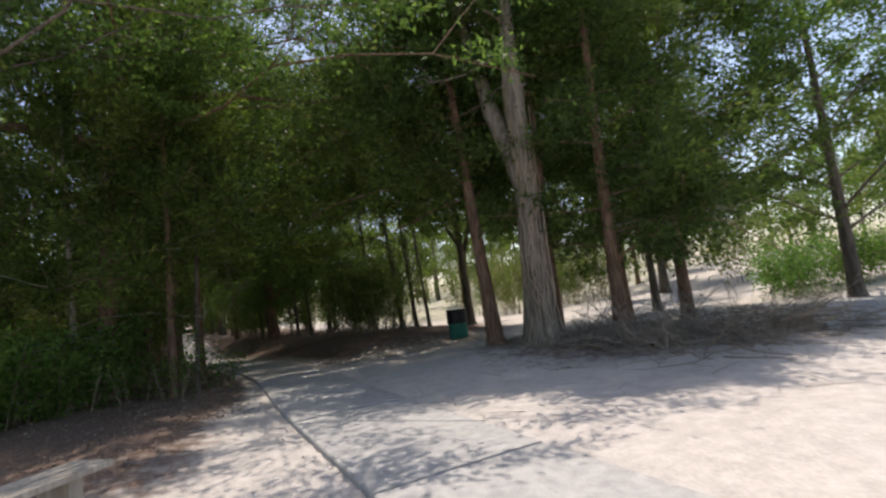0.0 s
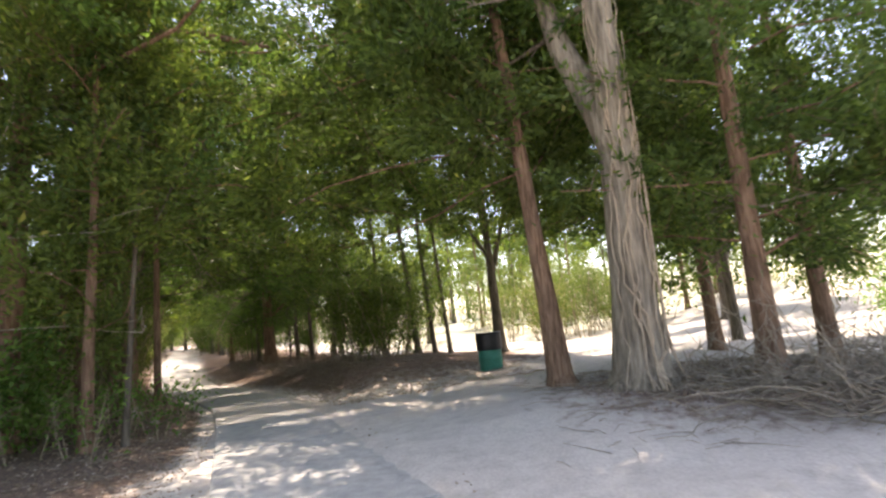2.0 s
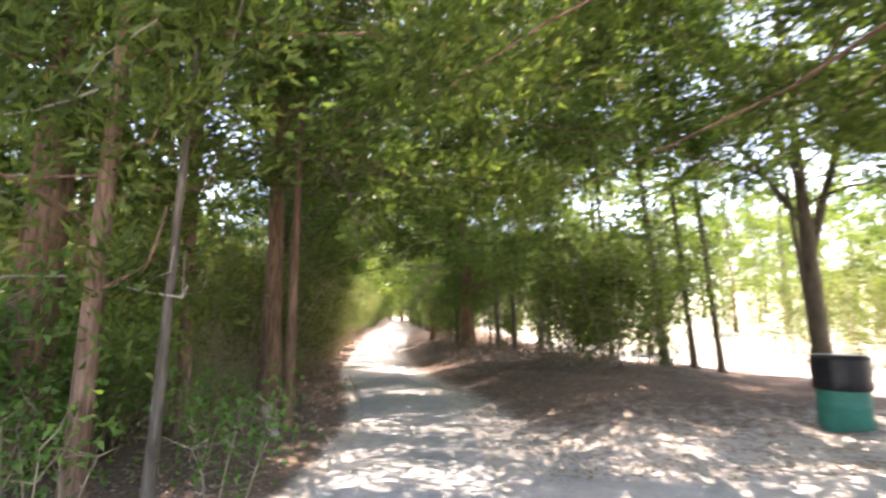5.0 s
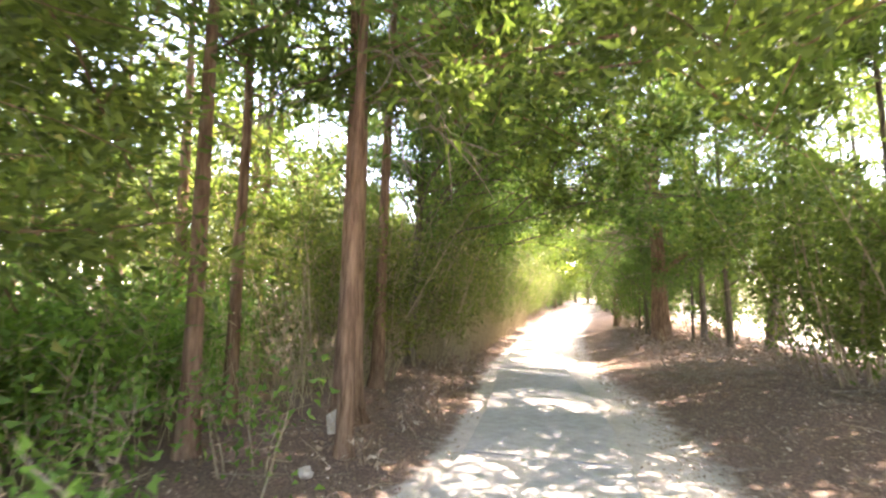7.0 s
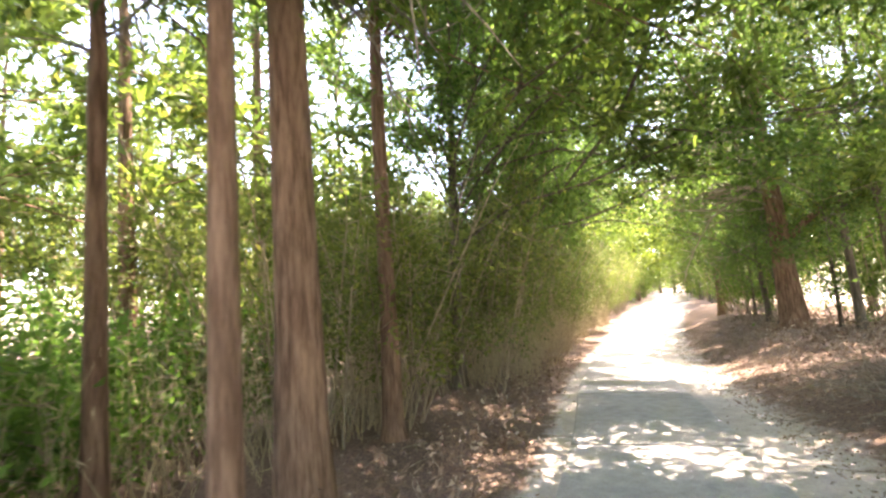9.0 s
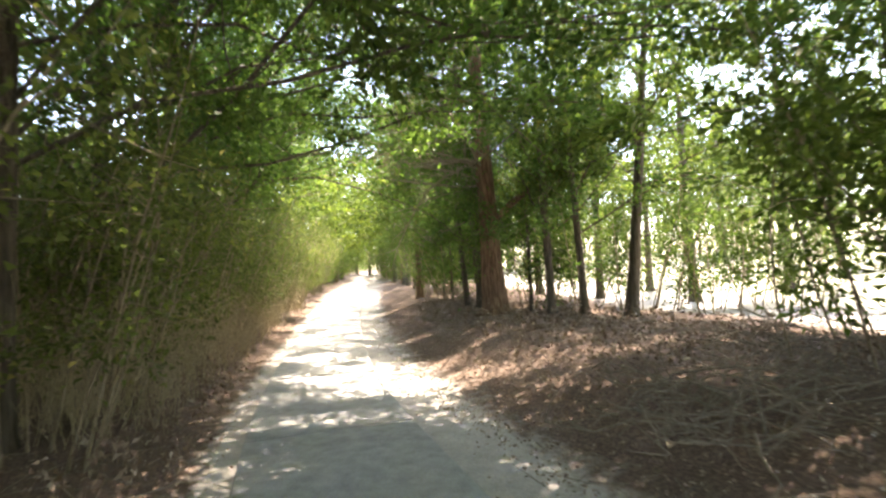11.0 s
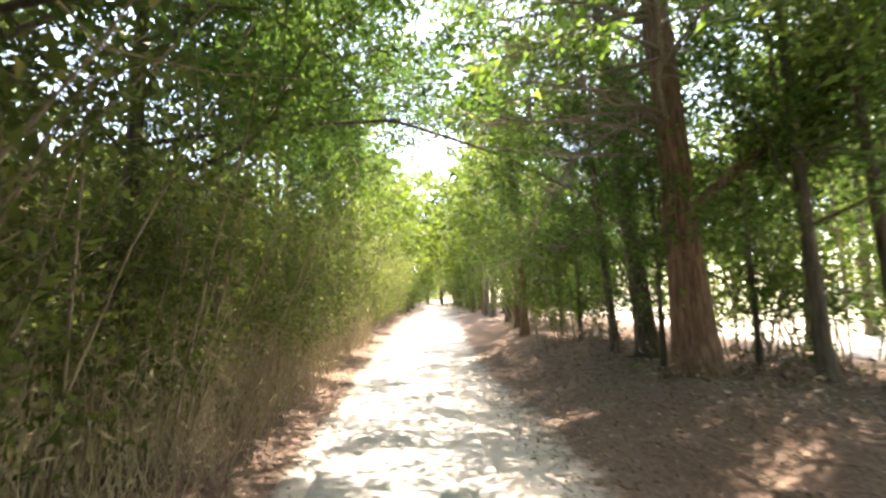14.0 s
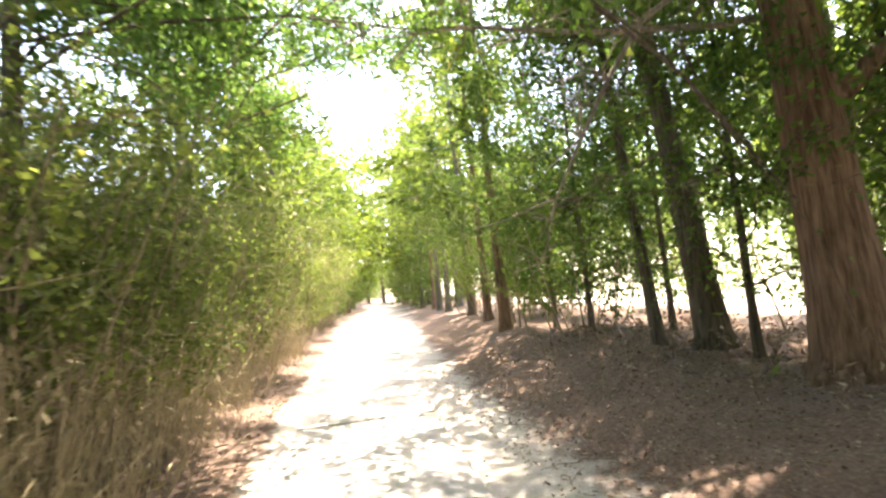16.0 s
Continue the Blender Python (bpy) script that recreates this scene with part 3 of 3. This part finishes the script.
# on the bank beyond the ridge
tree("cedar_tree", -9.25, 27.0, 0.56, 11.5, "cedar", (-0.03, 0), 6.3, 4.4, 20, 10000, None, None, 1.25, 22, "large red cedar hung with bare grey dead branches", 34, taper=0.4, dead_from=3.0, dead_to=7.5, bias=(-0.2, 1.0), dead_way=(1.9, 5.4), fork=[(2.1, 0.3, 1.1, 3.4, 0.32), (3.7, 1.8, 0.3, 6.0, 0.62)])
tree("cedar_tree", -10.05, 28.9, 0.38, 10, "cedar", (-0.08, 0), 2.6, 3.4, 22, 14000, DARK_BARK, None, 1.1, 23, C_LABEL, 4, bias=(0.0, 0.7))
tree("slender_tree", -10.65, 29.2, 0.16, 9, "oak", (-0.06, 0), 2.0, 2.8, 18, 10000, DARK_BARK, OAK, 1.0, 24, S_LABEL, bias=(0.0, 0.6))
tree("slender_tree", -7.9, 26.8, 0.19, 10.5, "oak", (-0.02, 0), 1.7, 2.8, 24, 15000, DARK_BARK, OAK, 1.0, 25, L_LABEL, bias=(0.4, -0.5))
tree("slender_tree", -7.2, 26.8, 0.18, 10.5, "oak", (-0.03, 0), 1.6, 2.8, 24, 15000, DARK_BARK, BRIGHT, 1.0, 26, L_LABEL, bias=(0.5, -0.6))
tree("slender_tree", -6.25, 26.8, 0.25, 10.5, "oak", (0.10, 0), 2.6, 3.6, 22, 14000, DARK_BARK, BRIGHT, 1.0, 27, "slender leaning tree with light leaves")
for q, (x, y) in enumerate([(-9.75, 28.1), (-8.5, 27.6), (-10.4, 30.4), (-11.6, 30.6), (-12.4, 32.0)]):
    tree("slender_tree", x, y, 0.10, 6, "oak", (0.0, 0), 0.7, 2.3, 20, 10000, DARK_BARK, OAK, 0.95, 110 + q, L_LABEL)

# ---- bin ----
def litter_bin(x, y):
    root = new("litter_bin")
    root.location = (x, y, gz(x, y) - 0.01)
    drum = Geo()
    prof = [(0.0, 0.29), (0.02, 0.295), (0.28, 0.292), (0.30, 0.302), (0.32, 0.292), (0.56, 0.292), (0.58, 0.302), (0.60, 0.292), (0.86, 0.292), (0.88, 0.30)]
    drum.tube([(0, 0, z) for z, r in prof], [r for z, r in prof], 32)
    part("drum", drum, DRUM, root, "green painted steel drum")
    rng = np.random.default_rng(8)
    bag = Geo()
    prof = [(0.50, 0.312), (0.53, 0.325), (0.62, 0.318), (0.74, 0.322), (0.86, 0.316), (0.92, 0.322), (0.935, 0.30), (0.90, 0.27), (0.72, 0.26)]
    bag.tube([(0, 0, z) for z, r in prof], [r for z, r in prof], 40, 0.022, rng)
    part("bin_bag", bag, BAG, root, "black plastic bag folded over the rim")
    return tagged(root, "green drum litter bin lined with a black bag", "litter bin")


litter_bin(0.36, 16.0)

# ---- undergrowth ----
kinds = [shrub("thicket_shrub", -40 - 3 * k, -60, 3.5, 2.0, 16, 4600, HEDGE, 0.95, k, "dry upright thicket shrub with yellowish green leaves", 0.28) for k in range(3)]
low = [shrub("leafy_shrub", -40 - 3 * k, -66, 1.5, 1.7, 11, 3200, LOWGREEN, 1.15, 30 + k, "leafy green shrub in the shade", 0.15) for k in range(3)]
lush = [shrub("light_green_shrub", -40 - 3 * k, -72, 3.4, 2.6, 12, 4800, BRIGHT, 1.2, 60 + k, "tall light green shrub", 0.15) for k in range(2)]
tall = [shrub("tall_thicket_shrub", -40 - 3 * k, -78, 5.4, 2.6, 14, 6800, HEDGE, 1.0, 90 + k, "tall dense thicket shrub, leafy above bare stems", 0.38) for k in range(2)]
thin = [shrub("distant_shrub", -40 - 3 * k, -84, 3.4, 2.4, 6, 1300, BRIGHT if k else HEDGE, 2.0, 95 + k, "distant light green shrub", 0.15) for k in range(2)]
rng = np.random.default_rng(21)


def at_path(y, d):
    k = int(np.abs(LINE[:, 1] - y).argmin())
    return LINE[k] + SIDE[k] * d


for y in np.arange(16.8, 46, 0.95):
    for d in (-2.35, -4.9):
        p = at_path(y, d - (0.8 if y < 19 else 0.0) + rng.uniform(-0.55, -0.05))
        turned(kinds[rng.integers(3)], *p, rng.uniform(0, 360))
for y in np.arange(20.6, 42, 1.4):
    turned(tall[rng.integers(2)], *at_path(y, -4.2 + rng.uniform(-0.4, 0.4)), rng.uniform(0, 360))
for x, y in [(-2.5, 19.7), (-3.3, 19.9), (-3.0, 20.9), (-3.9, 21.2)]:
    turned(lush[rng.integers(2)], x, y, rng.uniform(0, 360))
for y in np.arange(10.8, 17.5, 1.0):
    for d in (-4.2, -6.4):
        p = at_path(y, d + rng.uniform(-0.5, 0.5))
        turned(low[rng.integers(3)], *p, rng.uniform(0, 360))
for x, y in [(9.8, 14.2), (11.2, 14.0), (12.6, 13.6), (10.6, 15.6), (-8.6, 7.4), (-9.4, 6.4), (-7.6, 8.4), (-10.4, 7.8)]:
    turned(low[rng.integers(3)], x, y, rng.uniform(0, 360))
for x, y in [(-7.4, 28.6), (-6.0, 29.0), (-4.4, 28.4), (-8.6, 29.4), (-3.0, 29.6), (-11.9, 31.4), (-13.4, 36.1), (-12.5, 35.2), (-14.3, 37.1), (-13.3, 33.5), (-14.4, 36), (-16, 39), (4.5, 27), (6.5, 28), (8.5, 30), (3, 30)]:
    turned(lush[rng.integers(2)], x, y, rng.uniform(0, 360))
for x, y in [(3.4, 24.6), (5.2, 25.6), (6.6, 26.4), (8.4, 27.2), (1.8, 25.8)]:
    turned(kinds[rng.integers(3)], x, y, rng.uniform(0, 360))
for ob in kinds + low + lush + tall + thin:
    p = at_path(rng.uniform(22, 44), -rng.uniform(6, 8))
    ob.matrix_basis = pose(*p, gz(*p) - 0.05)

sprig = shrub("seedling", -5.35, 9.72, 0.75, 0.7, 5, 330, LOWGREEN, 0.9, 120, "small leafy green seedling at the wood's edge", 0.2, group="seedlings")
for x, y in [(-6.0, 9.55), (-6.5, 8.9), (-5.0, 10.95), (-6.9, 9.4), (-5.9, 11.2), (-6.3, 12.4)]:
    turned(sprig, x, y, rng.uniform(0, 360))

# ---- woods behind ----
models = [tree("woodland_cedar", -60, -60 - 8 * k, 0.24, 10, "cedar", (0.01, 0), 2.4, 3.0, 13, 3000, None, None, 2.1, 40 + k, C_LABEL, group="woods", twigs=2) for k in range(3)]
models += [tree("woodland_tree", -70, -60 - 8 * k, 0.26, 11, "oak", (0.02, 0), 2.4, 4.0, 12, 3000, None, FAR_LEAF, 2.3, 50 + k, O_LABEL, group="woods", twigs=2) for k in range(3)]
far = [tree("distant_tree", -80, -60 - 8 * k, 0.4, 13, "oak", (0.0, 0), 1.6, 6.0, 10, 2200, None, FAR_LEAF, 4.8, 55 + k, "distant broad tree in pale green leaf", group="far woods", twigs=0, tuft=0.5) for k in range(3)]
spots = []
for _ in range(4000):
    y = rng.uniform(6, 70)
    side = rng.uniform()
    d = -rng.uniform(11.0 if y < 24 else 8.0, 28) if side < 0.55 else rng.uniform(4.5, 30)
    x, yy = at_path(y, d)
    if d > 0 and (yy < 24 or (yy < 46 and d < 18)):
        continue
    if all((x - a) ** 2 + (yy - b) ** 2 > 9 for a, b in spots):
        spots.append((x, yy))
    if len(spots) > 62:
        break
for x, y in spots:
    turned(models[rng.integers(6)], x, y, rng.uniform(0, 360))
for k, ob in enumerate(models):
    ob.matrix_basis = pose(-20 - 2.5 * k, 8 + 2 * k, gz(-20 - 2.5 * k, 8 + 2 * k) - 0.05)
for y in np.arange(31, 62, 2.4):
    for d in (-3.6, 3.4):
        p = at_path(y, d + rng.uniform(-0.5, 0.7))
        turned(models[rng.integers(6)], *p, rng.uniform(0, 360))
for x, y in [(-24, 60), (-27, 57), (-21, 62), (-29, 62), (-25, 64), (-18, 66), (-31, 54), (-16, 58), (-22, 66)]:
    turned(models[rng.integers(6)], x, y, rng.uniform(0, 360))
for k in range(64):
    a = radians(-75 + 150 * (k + rng.uniform(0, 0.9)) / 64)
    r = rng.uniform(42, 80)
    x, y = math.sin(a) * r - 2, math.cos(a) * r + 8
    if abs(float(off_path(np.array([x]), np.array([y]))[0][0])) > 4:
        turned(far[k % 3], x, y, rng.uniform(0, 360))
for k, ob in enumerate(far):
    ob.matrix_basis = pose(-40, 20 + 9 * k, gz(-40, 20 + 9 * k) - 0.05)

for q, (x, y) in enumerate([(-9.5, 36), (-5.8, 37), (-2.0, 39), (1.0, 37), (4.4, 38), (-8.4, 39.5), (7.5, 36), (12, 34), (12.5, 20.5), (14.5, 23), (9.0, 27), (12.5, 28), (16, 19.5), (6.5, 31), (15.5, 27)]):
    turned(thin[q % 2], x, y, rng.uniform(0, 360))
for y in np.arange(47, 92, 2.2):
    for d in (-2.9, 2.9):
        turned(thin[rng.integers(2)], *at_path(y, d + rng.uniform(-0.3, 0.5)), rng.uniform(0, 360))
for x, y in [(-11.6, 13.4), (-12.4, 10.2), (-14.6, 15.8), (-17.0, 11.5), (-13.2, 15.5), (-15.2, 13.0), (-16.4, 18.5), (-13.0, 11.6)]:
    turned(models[rng.integers(3)], x, y, rng.uniform(0, 360))
for x, y in [(-4.6, 31.2), (-7.2, 32.6), (-2.0, 32.4), (-9.4, 34.0), (-5.6, 35.5)]:
    turned(models[3 + rng.integers(3)], x, y, rng.uniform(0, 360))
for y, d in [(56, -2.4), (59, 2.4), (62, -2.2), (65, 2.0), (42, -4.6), (45, 4.6), (48, -4.2), (51, 3.6), (70, 0.4), (74, -1.5), (67, -3.5), (72, 3.5)]:
    turned(far[rng.integers(3)], *at_path(y, d), rng.uniform(0, 360))
for x, y in [(-50, 97), (-47.5, 98.5), (-45, 99.5), (-52.5, 95), (-49, 100), (-54, 99), (-43, 105), (-46.5, 104)]:
    turned(thin[rng.integers(2)], x, y, rng.uniform(0, 360))
    turned(far[rng.integers(3)], x - 1, y + 4, rng.uniform(0, 360))


# ---- sign beside the path, far ahead ----
def sign(x, y, turn):
    root = new("signboard")
    root.location, root.rotation_euler = (x, y, gz(x, y)), (0, 0, radians(turn))
    for s in (-0.36, 0.36):
        part("post", Geo().box((s - 0.045, -0.045, -0.1), (s + 0.045, 0.045, 1.75)), PLANK, root, smooth=False)
    part("board", Geo().box((-0.52, -0.075, 1.0), (0.52, -0.047, 1.72)), WHITE, root, "blank-looking white board", smooth=False)
    return tagged(root, "white signboard on two wooden posts beside the path", "sign")


sign(-28.3, 59.2, 25)

# ---- bench by the path's start ----
def bench():
    root = new("wooden_bench")
    root.location = (-2.83, 3.98, gz(-2.83, 3.98))
    root.rotation_euler = (0, 0, radians(-107))
    for k in range(2):
        g = Geo()
        y = -0.20 + 0.205 * k
        g.add([(0, y, 0.41), (1.7, y, 0.41), (1.7, y + 0.195, 0.41), (0, y + 0.195, 0.41), (0.004, y + 0.004, 0.452), (1.696, y + 0.004, 0.452),
               (1.696, y + 0.191, 0.452), (0.004, y + 0.191, 0.452)],
              [(0, 3, 2, 1), (4, 5, 6, 7), (0, 1, 5, 4), (1, 2, 6, 5), (2, 3, 7, 6), (3, 0, 4, 7)])
        part("plank", g, PLANK, root, smooth=False)
    for x in (0.22, 1.38):
        part("leg", Geo().box((x, -0.16, -0.02), (x + 0.10, 0.16, 0.41)), PLANK, root, smooth=False)
    return tagged(root, "low wooden bench of weathered grey planks", "bench")


bench()


# ---- broken slab by the clearing ----
def slab():
    root = new("concrete_slab_edge")
    root.location = (6.2, 8.2, gz(6.2, 8.2))
    g = Geo()
    rs = np.random.default_rng(4)
    n = 12
    xs = np.linspace(0, 3.4, n)
    front = np.column_stack([xs, 0.16 * xs + rs.normal(size=n) * 0.03, np.zeros(n)])
    back_ = np.column_stack([xs + 0.6, np.full(n, 2.6) + 0.5 * xs, np.zeros(n)])
    v, m = [], 4
    for k in range(n):
        v += [front[k] + (0, 0.06, -0.1), front[k] + (0, 0, 0.13), back_[k] + (0, 0, 0.15), back_[k] + (0, 0, -0.1)]
    f = []
    for k in range(n - 1):
        for j in range(3):
            f.append((k * m + j, (k + 1) * m + j, (k + 1) * m + j + 1, k * m + j + 1))
    f += [(0, 1, 2, 3), tuple((n - 1) * m + j for j in (3, 2, 1, 0))]
    g.v.append(np.array(v))
    g.f.extend([list(q) for q in f])
    g.n += len(v)
    part("slab", g, CONCRETE, root, smooth=False)
    return tagged(root, "raised pale concrete slab with a broken front edge", "concrete slab", kind="structure")


slab()


# ---- litter, twigs, dry stalks ----
def scatter(name, mat, label, category, xy, build):
    g = Geo()
    build(g, np.asarray(xy), ground_z(np.asarray(xy)[:, 0], np.asarray(xy)[:, 1]))
    return tagged(part(name, g, mat, smooth=False), label, category, kind="stuff")


rs = np.random.default_rng(99)


def beside(n, y0, y1, d0, d1):
    k = rs.integers(int(np.abs(LINE[:, 1] - y0).argmin()), int(np.abs(LINE[:, 1] - y1).argmin()), n)
    return LINE[k] + SIDE[k] * rs.uniform(d0, d1, n)[:, None] + rs.normal(size=(n, 2)) * 0.1


def flakes(g, p, z):
    n = len(p)
    ax = np.column_stack([rs.normal(size=(n, 2)), rs.uniform(-0.05, 0.2, n)])
    g.leaves(np.column_stack([p, z + 0.005]), ax, 0.036, 0.022, rs)


bedding = np.concatenate([beside(40000, 12, 30, 1.2, 6.0), beside(12000, 8, 32, -2.8, -1.05), rs.uniform((1.0, 8.3), (6.5, 12.5), (6000, 2)),
                          beside(1500, 5, 30, -1.0, 1.0), rs.uniform((-7, 5), (-3.4, 11), (3500, 2))])
dd = off_path(bedding[:, 0], bedding[:, 1])[0]
bedding = bedding[(np.abs(dd) > 0.85) | (rs.uniform(size=len(dd)) < 0.05)]
scatter("fallen_leaves", LITTER, "brown fallen leaves scattered over the ground", "leaf litter", bedding, flakes)


def sticks(g, p, z):
    for (x, y), h in zip(p, z):
        a, l = rs.uniform(0, 6.28), rs.uniform(0.12, 0.6)
        d = np.array([math.cos(a), math.sin(a), rs.uniform(0, 0.12)])
        q = np.array([x, y, h + 0.012])
        g.tube([q, q + d * l * 0.5 + rs.normal(size=3) * 0.012 + (0, 0, 0.01), q + d * l], [0.0038, 0.0032, 0.0015], 4, cap=False)


twig_at = np.concatenate([beside(700, 12, 31, 1.2, 6), beside(250, 9, 30, -2.8, -1.1), rs.uniform((0.6, 7.4), (6.5, 12), (500, 2)), rs.uniform((-1, 4.5), (6, 8), (20, 2))])
scatter("twigs", DEAD_WOOD, "dry grey twigs lying on the ground", "twigs", twig_at, sticks)


def brush(x, y, wide, high, n, seed):
    r = np.random.default_rng(seed)
    root = new("brush_pile")
    root.location = (x, y, gz(x, y))
    for k in range(n):
        a, rr = r.uniform(0, 6.28), wide * math.sqrt(r.uniform())
        g = Geo()
        pts = bend((math.cos(a) * rr, math.sin(a) * rr, r.uniform(0.0, high)), (r.normal(), r.normal(), r.uniform(-0.2, 0.5)), r.uniform(0.5, 1.3), 6, -0.06, 0.2, r)
        pts[:, 2] = np.maximum(pts[:, 2], 0.01)
        g.tube(pts, np.linspace(0.010, 0.003, 6), 4, cap=False)
        for j in range(4):
            tw = bend(pts[r.integers(1, 6)], r.normal(size=3) + (0, 0, 0.3), r.uniform(0.2, 0.5), 4, -0.05, 0.25, r)
            tw[:, 2] = np.maximum(tw[:, 2], 0.008)
            g.tube(tw, np.linspace(0.005, 0.002, 4), 3, cap=False)
        part("stick", g, DEAD_WOOD, root)
    return tagged(root, "low pile of dry grey brushwood under the trees", "brush pile", "brush piles")


for k, (x, y, w, h, n) in enumerate([(3.0, 8.0, 0.9, 0.22, 60), (4.3, 8.1, 1.1, 0.3, 80), (3.6, 7.3, 0.9, 0.12, 40), (6.4, 8.6, 0.9, 0.2, 40), (5.4, 9.2, 0.9, 0.25, 50), (2.6, 9.0, 0.7, 0.15, 40), (-4.4, 22.0, 0.9, 0.2, 40), (-5.6, 19.6, 0.8, 0.15, 30)]):
    brush(x, y, w, h, int(n * 1.5), 300 + k)


def stalks(g, p, z):
    n = len(p)
    for (x, y), h in zip(p, z):
        l = rs.uniform(0.5, 1.7)
        g.tube(bend((x, y, h - 0.02), (rs.normal() * 0.25, rs.normal() * 0.25, 1), l, 5, -0.02, 0.12, rs), np.linspace(0.0048, 0.0016, 5), 3, cap=False)
    k = rs.integers(0, n, n * 5)
    c = np.column_stack([p[k] + rs.normal(size=(len(k), 2)) * 0.12, z[k] + rs.uniform(0.1, 1.3, len(k))])
    g.leaves(c, np.column_stack([rs.normal(size=(len(k), 2)), rs.uniform(-1.2, 0.2, len(k))]), 0.13, 0.014, rs)


scatter("dry_stalks", STRAW, "pale dry stalks and grass along the thicket's foot", "dry grass", np.concatenate([beside(2100, 20, 34, -3.2, -1.6), beside(300, 15.5, 20, -4.2, -2.9), beside(200, 12, 16, -4.6, -3.0)]), stalks)


def weeds(g, p, z):
    for (x, y), h in zip(p, z):
        pts = bend((x, y, h - 0.02), (rs.normal() * 0.4, rs.normal() * 0.4, 1), rs.uniform(0.15, 0.45), 4, -0.02, 0.15, rs)
        g.tube(pts, np.linspace(0.004, 0.0015, 4), 3, cap=False)
        k = rs.integers(1, 4, 7)
        g.leaves(pts[k] + rs.normal(size=(7, 3)) * 0.03, rs.normal(size=(7, 3)) + (0, 0, -0.5), 0.075, 0.04, rs, 0.5)


scatter("dry_weeds", LITTER, "withered brown weeds standing along the bank", "weeds", np.concatenate([beside(320, 18, 29, 2.6, 6.0), beside(160, 14, 24, -2.0, -1.3)]), weeds)


# ---- pale stone at the foot of the cedar ----
def stone(x, y, wide, high, seed):
    r = np.random.default_rng(seed)
    bm = bmesh.new()
    bmesh.ops.create_icosphere(bm, subdivisions=2, radius=1.0)
    for v in bm.verts:
        k = 1 + 0.16 * r.normal()
        v.co = (v.co.x * wide * k, v.co.y * wide * 0.8 * k, v.co.z * high * k)
    me = bpy.data.meshes.new("stone")
    bm.to_mesh(me)
    bm.free()
    me.materials.append(PALE_STONE)
    ob = new("stone", me)
    ob.location = (x, y, gz(x, y) + high * 0.6)
    return tagged(ob, "pale rough limestone lying on brown leaf litter", "stone", "stones")


stone(-7.2, 13.75, 0.12, 0.16, 1)
stone(-6.3, 12.9, 0.07, 0.05, 2)
